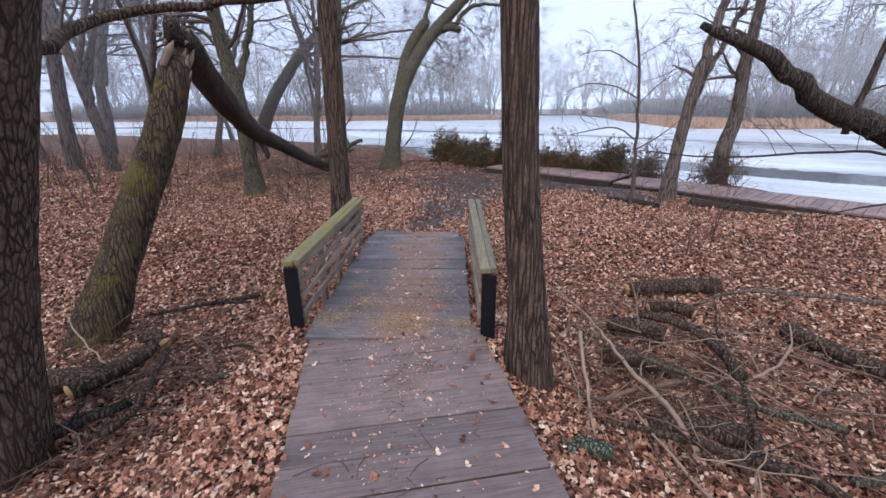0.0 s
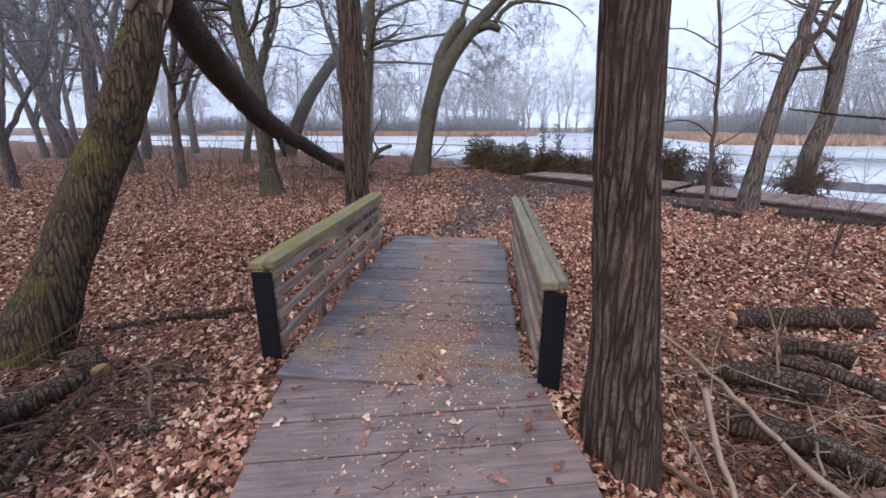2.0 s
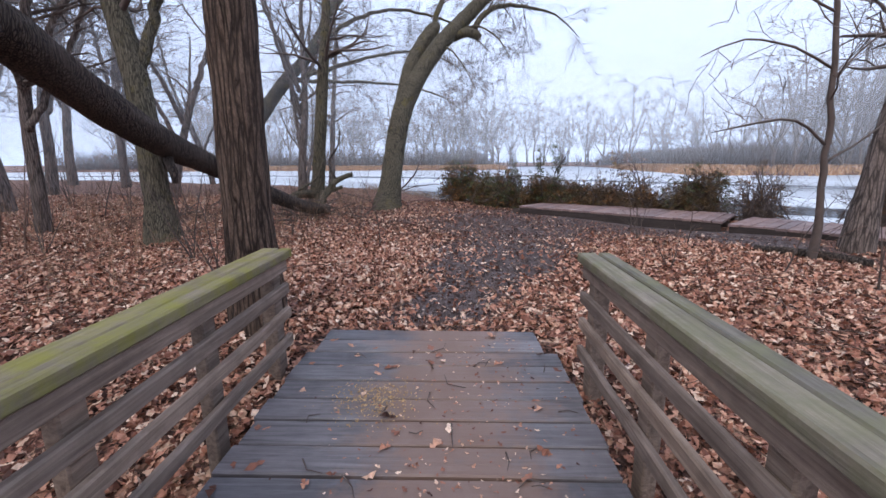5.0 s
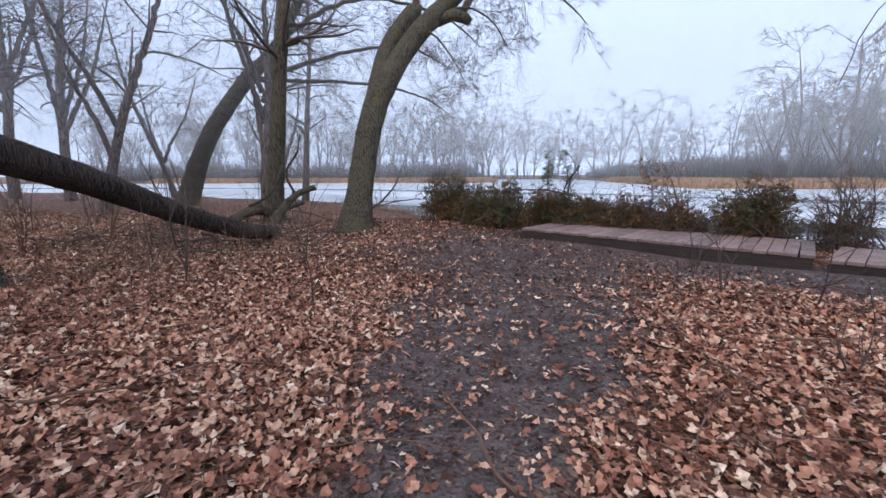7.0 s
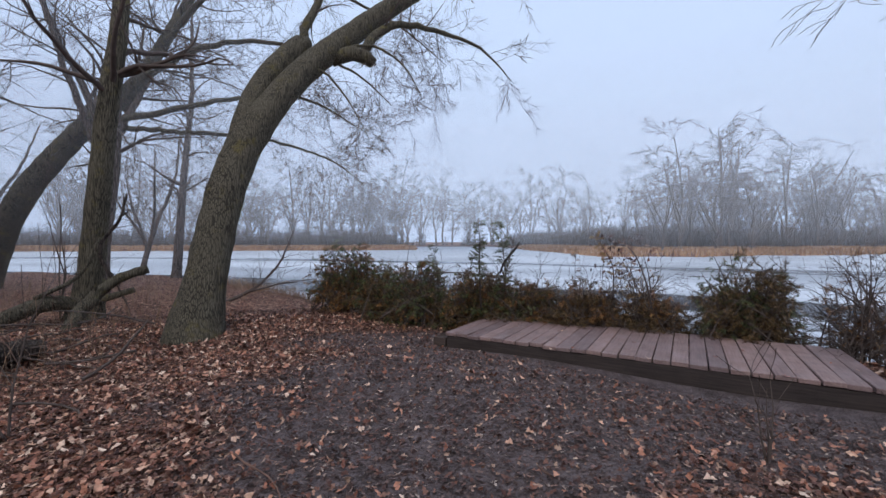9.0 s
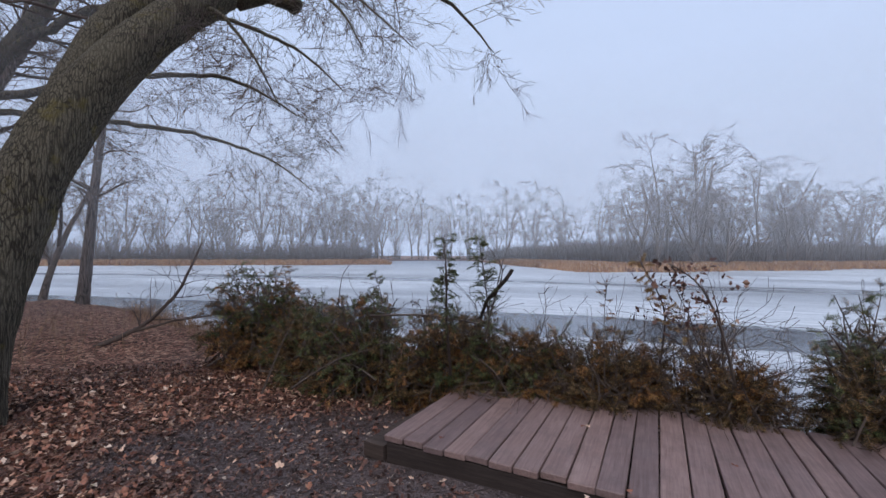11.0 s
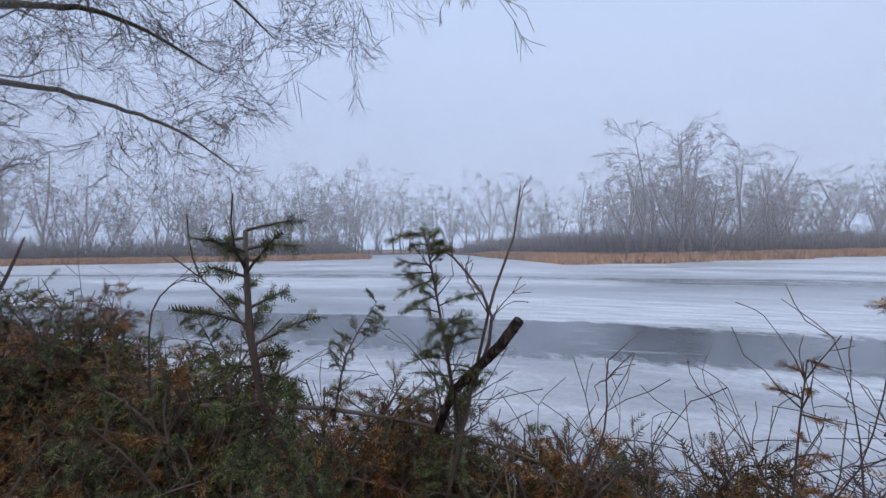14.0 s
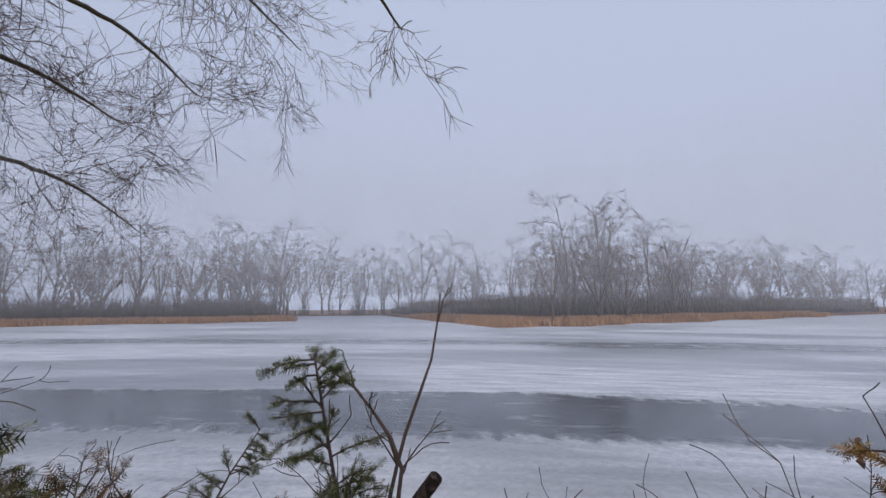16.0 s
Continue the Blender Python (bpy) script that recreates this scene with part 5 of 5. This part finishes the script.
branch("long thin red-brown switch on the leaves", [(2.4, 2.5, -0.12), (3.0, 2.25, -0.14), (3.6, 2.0, -0.2), (4.2, 1.9, -0.22)], 0.007, 0.012, 311)
branch("upright thin switch in the brush", [(2.12, 3.1, -0.2), (2.1, 3.05, 0.1), (2.16, 3.0, 0.34)], 0.007, 0.004, 312, M_stick, 1)
branch("upright thin switch in the brush", [(1.9, 2.7, -0.2), (1.84, 2.75, 0.15), (1.74, 2.8, 0.42)], 0.008, 0.004, 313, M_twig_pale, 1)
branch("yellowish cut pole on the leaves", [(2.45, 1.2, -0.24), (2.9, 1.25, -0.24), (3.6, 1.35, -0.24)], 0.03, 0.026, 314, M_bark_green, 0)
branch("crooked grey branch by the sawn logs", [(-2.1, 1.5, -0.3), (-1.98, 1.68, -0.24), (-2.04, 1.95, -0.2), (-2.22, 2.42, -0.22)], 0.034, 0.018, 315, M_bark_a)
branch("dark bark-covered branch in the litter", [(-2.5, 1.5, -0.32), (-2.3, 1.64, -0.28), (-2.1, 1.82, -0.27)], 0.05, 0.035, 316, M_bark_log)
branch("bent dark branch on the leaves", [(-2.95, 3.2, -0.3), (-2.6, 3.22, -0.24), (-2.39, 3.32, -0.22), (-2.0, 3.42, -0.26)], 0.016, 0.012, 317, M_bark_log)
branch("thick forked dead branch beside the bridge", [(-1.75, 2.14, -0.32), (-1.5, 2.22, -0.28), (-1.36, 2.28, -0.25), (-1.16, 2.3, -0.27)], 0.022, 0.045, 318, M_bark_green)
branch("crooked thin branch beside the bridge", [(-1.9, 2.56, -0.3), (-1.56, 2.5, -0.22), (-1.36, 2.34, -0.24)], 0.01, 0.018, 319, M_bark_log)
branch("thin brown branch over the leaves", [(-2.3, 2.75, -0.3), (-1.95, 2.5, -0.2), (-1.68, 2.2, -0.27)], 0.01, 0.014, 320)
branch("pale yellow broken switch by the logs", [(-3.3, 2.66, 0.0), (-3.0, 2.45, -0.1), (-2.55, 2.17, -0.2)], 0.005, 0.009, 321, M_twig_pale, 2)
branch("thick bent root-like log beside the bank trees", [(-4.40, 13.10, -0.37), (-3.85, 13.60, -0.35), (-3.72, 14.10, 0.18), (-3.43, 14.30, 0.54), (-3.02, 14.40, 0.71)], 0.13, 0.06, 330, M_bark_green, 3)
branch("brown root running out from the leaning tree", [(-3.65, 12.90, -0.77), (-2.99, 13.20, -0.57), (-2.48, 13.35, -0.15)], 0.07, 0.09, 331, M_bark_a, 2)
branch("crooked dark dead branch standing on the root", [(-3.43, 14.30, 0.54), (-3.63, 14.30, 1.00), (-3.36, 14.35, 1.49), (-3.31, 14.40, 1.86)], 0.03, 0.016, 332, M_bark_log, 3)
log("dark fallen branch by the boardwalk", lying(4.2, 7.3, 0.05), lying(3.4, 7.9, 0.03), 0.05, 19, M_bark_log, 0.03, "log", False)
log("long dark log lying against the boardwalk", lying(4.9, 7.55, 0.05), lying(8.2, 4.2, 0.06), 0.09, 20, M_bark_log, 0.03, "log", False)


def stick_pile(name, label, centre, spread, count, seed, length=(0.4, 1.5), r=(0.004, 0.014), mat=M_twig, aim=None, rise=0.25):
    """Sticks lying across one another: a tangle nobody could count."""
    rng = random.Random(seed)
    g = Geo()
    for _ in range(count):
        x, y = rng.gauss(centre[0], spread[0]), rng.gauss(centre[1], spread[1])
        if -1.15 < x < 0.98 and y < 5.4:
            continue
        a = rng.uniform(0, 6.28) if aim is None else rng.gauss(aim, 0.7)
        ln, rad = rng.uniform(*length), rng.uniform(*r)
        z = ground_at(x, y) + abs(rng.gauss(0, rise * 0.5)) + rad
        d = Vector((math.cos(a), math.sin(a), rng.gauss(0, 0.12)))
        pts = [Vector((x, y, z))]
        for i in range(6):
            d = (d + Vector((rng.gauss(0, 0.2), rng.gauss(0, 0.2), rng.gauss(0, 0.1)))).normalized()
            q = pts[-1] + d * ln / 6
            q.z = max(q.z, ground_at(q.x, q.y) + rad)
            if -1.12 < q.x < 0.95 and q.y < 5.4:
                break
            pts.append(q)
        if len(pts) > 2:
            g.tube(pts, [rad * (1 - 0.5 * i / len(pts)) for i in range(len(pts))], 5, 0.08, rng, False)
    tagged(new(name, g.mesh(name, mat)), label, "brush", kind="stuff")


stick_pile("stick_tangle", "tangle of grey-brown sticks and twigs on the leaf litter", (2.1, 2.3), (0.75, 0.8), 620, 31, (0.15, 0.9), (0.0015, 0.007), M_stick, rise=0.2)
stick_pile("pale_sticks", "pale bark-stripped sticks lying in the brush", (2.1, 2.2), (0.75, 0.8), 170, 32, (0.2, 0.9), (0.002, 0.007), M_twig_pale, None, 0.3)
stick_pile("stick_tangle", "scattered brown sticks by the sawn logs", (-2.4, 2.2), (0.55, 0.6), 330, 33, (0.2, 0.8), (0.002, 0.008), M_stick, rise=0.14)
stick_pile("stick_tangle", "scattered dead twigs among the leaves", (2.8, 4.3), (1.6, 1.6), 380, 34, (0.15, 0.6), (0.002, 0.007), M_stick, rise=0.12)
stick_pile("stick_tangle", "scattered dead twigs among the leaves", (-3.4, 7.0), (2.0, 2.4), 340, 35, (0.15, 0.7), (0.002, 0.008), M_stick, rise=0.12)
stick_pile("stick_tangle", "roots and sticks by the leaning trees", (-3.6, 11.9), (0.9, 0.8), 60, 36, (0.5, 1.3), (0.005, 0.02), rise=0.25)


def saplings(label, spots, seed, hgt=(0.5, 1.4), mat=M_twig):
    rng = random.Random(seed)
    for x, y in spots:
        root = thing("seedling", label, "seedling", "woodland seedlings", at=on(x, y))
        g = Geo()
        h = rng.uniform(*hgt)
        for _ in range(rng.randint(1, 3)):
            sprout(g, (0, 0, 0), (rng.gauss(0, 0.2), rng.gauss(0, 0.2), 1), h, 0.006 + 0.004 * h, rng, 1, -0.03, 0.09, 4, (3, 6), 0.002)
        tagged(part("stem", g.mesh("stem", mat), root), kind="stuff")


saplings("thin bare brown seedling in the leaf litter", [(-2.2, 6.3), (-5.3, 7.8), (-5.0, 9.2), (-6.1, 8.3), (-3.4, 9.6), (-2.6, 8.9), (-6.8, 6.9), (-7.4, 7.9), (-4.9, 6.4), (-1.9, 10.3), (-1.2, 8.4), (-3.0, 7.2)], 51)
saplings("thin bare brown seedling in the leaf litter", [(2.9, 6.8), (3.3, 6.3), (2.6, 7.9), (4.3, 6.4), (2.2, 8.3), (1.9, 6.9), (5.3, 5.4), (3.9, 5.1), (3.3, 4.6), (2.5, 9.2), (4.9, 6.9)], 52, (0.3, 0.9))
rs = random.Random(58)
saplings("thin brown leafless shrub in the woods", [(rs.uniform(-13, -4.6), rs.uniform(6.5, 17)) for _ in range(34)], 54, (0.6, 1.9), M_stick)
saplings("tall thin leafless shrub in the woods", [(-6.3, 12.2), (-5.4, 13.4), (-4.6, 15.0), (-7.6, 11.4), (-8.6, 13.4), (-6.9, 15.2), (-10.4, 13.6), (-4.2, 11.2), (-9.0, 9.8)], 53, (1.4, 2.6))


# ---------------------------------------------------------------- weeds and leaf litter
def scatter(n, box4, seed, keep):
    rng = np.random.default_rng(seed)
    x, y = rng.uniform(box4[0], box4[1], n), rng.uniform(box4[2], box4[3], n)
    ok = keep(x, y, rng)
    return x[ok], y[ok], rng


def leaf_field(name, label, x, y, z, rng, size, mat, tilt=0.45):
    """Curled lobed oak leaves, joined: too many to count."""
    outline = np.array([(0, 0), (0.2, 0.25), (0.11, 0.4), (0.31, 0.62), (0, 1.0), (-0.31, 0.62), (-0.11, 0.4), (-0.2, 0.25)])
    n, k = len(x), len(outline)
    s = rng.uniform(*size, n)
    wide = rng.uniform(0.7, 1.25, n)
    u, w = outline[None, :, 0] * wide[:, None], np.repeat(outline[None, :, 1] - 0.5, n, 0)
    curl, cup = rng.uniform(-0.5, 0.9, n)[:, None], rng.uniform(-0.6, 1.3, n)[:, None]
    h = curl * w * w + cup * u * u * 2.2 + rng.uniform(-0.03, 0.03, (n, k))
    p = np.stack([u, w, h], -1) * s[:, None, None]
    a, b, c = rng.uniform(0, 6.2832, n), rng.normal(0, tilt, n), rng.normal(0, tilt, n)
    ca, sa, cb, sb, cc, sc = np.cos(a), np.sin(a), np.cos(b), np.sin(b), np.cos(c), np.sin(c)
    rot = np.empty((n, 3, 3))
    rot[:, 0] = np.stack([ca * cc - sa * sb * sc, -sa * cb, ca * sc + sa * sb * cc], -1)
    rot[:, 1] = np.stack([sa * cc + ca * sb * sc, ca * cb, sa * sc - ca * sb * cc], -1)
    rot[:, 2] = np.stack([-cb * sc, sb, cb * cc], -1)
    p = np.einsum("nij,nkj->nki", rot, p)
    low = p[:, :, 2].min(1)
    p += np.stack([x, y, z - low * rng.uniform(0.45, 1.0, n)], -1)[:, None, :]
    base = (np.arange(n) * k)[:, None, None]
    tri = np.array([(0, 1, 7), (1, 2, 6), (1, 6, 7), (2, 3, 5), (2, 5, 6), (3, 4, 5)])[None]
    me = bpy.data.meshes.new(name)
    me.from_pydata(p.reshape(-1, 3).tolist(), [], (base + tri).reshape(-1, 3).tolist())
    me.materials.append(mat)
    return tagged(new(name, me), label, "leaf litter", kind="stuff")


def off_deck(x, y):
    deck = (np.abs(x + 0.3) < 0.72) & (y > 2.2) & (y < 5.35)
    cx = -0.212 + 0.207 * (2.27 - y)
    return ~(deck | ((np.abs(x - cx) < 0.71) & (y <= 2.3)))


def off_walk(x, y):
    s, n = (x - 1.22) * 0.693 - (y - 12.0) * 0.722, (x - 1.22) * 0.722 + (y - 12.0) * 0.693
    return ~((s > -0.25) & (n > -0.02) & (n < 1.25))


def litter(x, y, rng):
    d = bank_distance(x, y)
    near = np.maximum(0.0, 1 - np.hypot(x - 0.2, np.maximum(0, np.abs(y - 5) - 5)) / 9.0)
    return off_deck(x, y) & off_walk(x, y) & (d > 0.4) & (rng.random(len(x)) < (1 - 0.9 * np.clip(worn(x, y) * 1.2, 0, 1)) * (0.25 + 0.75 * near) * (1 - 0.72 * step01(7.6, 9.8, y + 0.25 * x)))


lx, ly, lr = scatter(340000, (-7.5, 7, 0.3, 14.2), 5, litter)
leaf_field("leaf_litter", "deep litter of curled brown oak leaves on the woodland floor", lx, ly, height(lx, ly) + lr.uniform(-0.005, 0.03, len(lx)), lr, (0.032, 0.07), M_leaf)


def damp(x, y, rng):
    return off_walk(x, y) & (bank_distance(x, y) > 0.3) & (rng.random(len(x)) < 0.9 * step01(7.2, 9.6, y + 0.25 * x) * (1 - 0.75 * np.clip(worn(x, y), 0, 1)))


lx, ly, lr = scatter(120000, (-7, 3.5, 7.0, 15.0), 25, damp)
leaf_field("wet_leaves", "damp dark red-brown leaves matted under the leaning trees", lx, ly, height(lx, ly) + lr.uniform(-0.004, 0.018, len(lx)), lr, (0.022, 0.058), M_wet, 0.35)
lx, ly, lr = scatter(80000, (-18, -7, 1.0, 17.0), 26, lambda x, y, r: bank_distance(x, y) > 0.5)
leaf_field("leaf_litter", "brown leaf litter deep in the woods", lx, ly, height(lx, ly) + lr.uniform(-0.005, 0.02, len(lx)), lr, (0.05, 0.11), M_leaf)


def on_mud(x, y, rng):
    return off_deck(x, y) & off_walk(x, y) & (bank_distance(x, y) > 0.3) & (worn(x, y) > 0.25) & (rng.random(len(x)) < 0.75)


mx, my, mr = scatter(90000, (-2.2, 4.4, 5.0, 13.6), 15, on_mud)
leaf_field("leaf_scraps", "trodden dark leaf scraps pressed into the mud", mx, my, height(mx, my) + mr.uniform(-0.004, 0.008, len(mx)), mr, (0.012, 0.04), M_scrap, 0.25)


def on_deck(x, y, rng):
    return ~off_deck(x, y) & (rng.random(len(x)) < 0.5)


lx, ly, lr = scatter(420, (-1.0, 0.7, 0.3, 5.25), 6, on_deck)
leaf_field("fallen_leaves", "few tan oak leaves fallen on the bridge planks", lx, ly, np.full(len(lx), 0.002), lr, (0.03, 0.075), M_leaf, 0.12)
lx, ly, lr = scatter(60, (1.4, 6.0, 6.5, 12.6), 7, lambda x, y, r: ~off_walk(x, y))
leaf_field("fallen_leaves", "few tan oak leaves on the boardwalk planks", lx, ly, np.full(len(lx), 0.068), lr, (0.03, 0.07), M_leaf, 0.12)


def crumbs(x, y, rng):
    return ~off_deck(x, y) & (rng.random(len(x)) < np.exp(-((x + 0.1) / 0.36) ** 2) * (0.2 + 0.8 * np.exp(-((y - 2.7) / 0.9) ** 2)))


lx, ly, lr = scatter(16000, (-1.0, 0.7, 0.8, 5.2), 8, crumbs)
leaf_field("leaf_crumbs", "trodden brown leaf crumbs and bark dust on the bridge planks", lx, ly, np.full(len(lx), 0.001), lr, (0.008, 0.026), M_leaf, 0.15)


def dust(x, y, rng):
    p = np.zeros(len(x))
    for cx, cy, w in ((-0.82, 2.62, 0.16), (-0.62, 2.95, 0.14), (0.3, 2.5, 0.12), (-0.5, 4.55, 0.13), (-0.78, 3.3, 0.1), (-0.2, 2.55, 0.2)):
        p += np.exp(-((x - cx) ** 2 / (w * w) + (y - cy) ** 2 / (0.8 * w * w)))
    return (rng.random(len(x)) < p) & ~off_deck(x, y)


lx, ly, lr = scatter(60000, (-1.0, 0.6, 2.2, 4.9), 9, dust)
leaf_field("sawdust", "pale orange sawdust strewn on the bridge planks", lx, ly, np.full(len(lx), 0.001), lr, (0.005, 0.016), M_dust, 0.2)


def deck_twigs():
    rng, g = random.Random(44), Geo()
    for _ in range(70):
        y = rng.uniform(0.6, 5.1)
        x = rng.uniform(-0.8, 0.3) + max(0, 2.2 - y) * 0.15
        a, ln = rng.uniform(0, 6.28), rng.uniform(0.04, 0.16)
        p, d = Vector((x, y, 0.006)), Vector((math.cos(a), math.sin(a), 0))
        q = d.cross(Vector((0, 0, 1))) * rng.gauss(0, 0.02)
        g.tube([p, p + d * ln * 0.5 + q, p + d * ln], [0.003, 0.0025, 0.0015], 4, 0.1, rng, False)
    tagged(new("fallen_twigs", g.mesh("fallen_twigs", M_twig)), "small dark twigs fallen on the bridge planks", "twigs", kind="stuff")


deck_twigs()
rw = random.Random(12)
weeds = [(rw.uniform(-11, -2.2), rw.uniform(8, 19)) for _ in range(1500)] + [(rw.uniform(-7, -2.5), rw.uniform(5, 9)) for _ in range(160)]
stalks("weeds", "thin dry brown weeds standing in the leaf litter", "weeds", [w for w in weeds if bank_distance(np.array(w[0]), np.array(w[1])) > 0.3], (0.15, 0.7), M_grass, 14, 0.006, 0.25, 2)
bankside = [(rw.uniform(-4.5, 0.5), rw.uniform(14, 21)) for _ in range(2600)]
stalks("bank_grass", "pale dead grass along the river bank", "grass", [w for w in bankside if 0.0 < bank_distance(np.array(w[0]), np.array(w[1])) < 0.9], (0.1, 0.35), M_grass, 15, 0.008, 0.4, 4)
lr = np.random.default_rng(71)
lx, ly = lr.uniform(0.7, 2.4, 260), lr.uniform(0, 0.35, 260)
ly = 13.78 - 0.46 * (lx - 0.5) + ly
leaf_field("fallen_leaves", "rust-brown oak leaves caught in the low cedar boughs", lx, ly, height(lx, ly) + lr.uniform(0.0, 0.4, 260) * lr.uniform(0.2, 1.0, 260), lr, (0.05, 0.09), M_rust, 0.8)
lx, ly = 3.3 + lr.normal(0, 0.16, 150), 11.78 + lr.normal(0, 0.12, 150)
leaf_field("oak_leaves", "curled brown oak leaves still hanging on a bough", lx, ly, lr.uniform(0.7, 1.2, 150), lr, (0.035, 0.065), M_wet, 1.2)
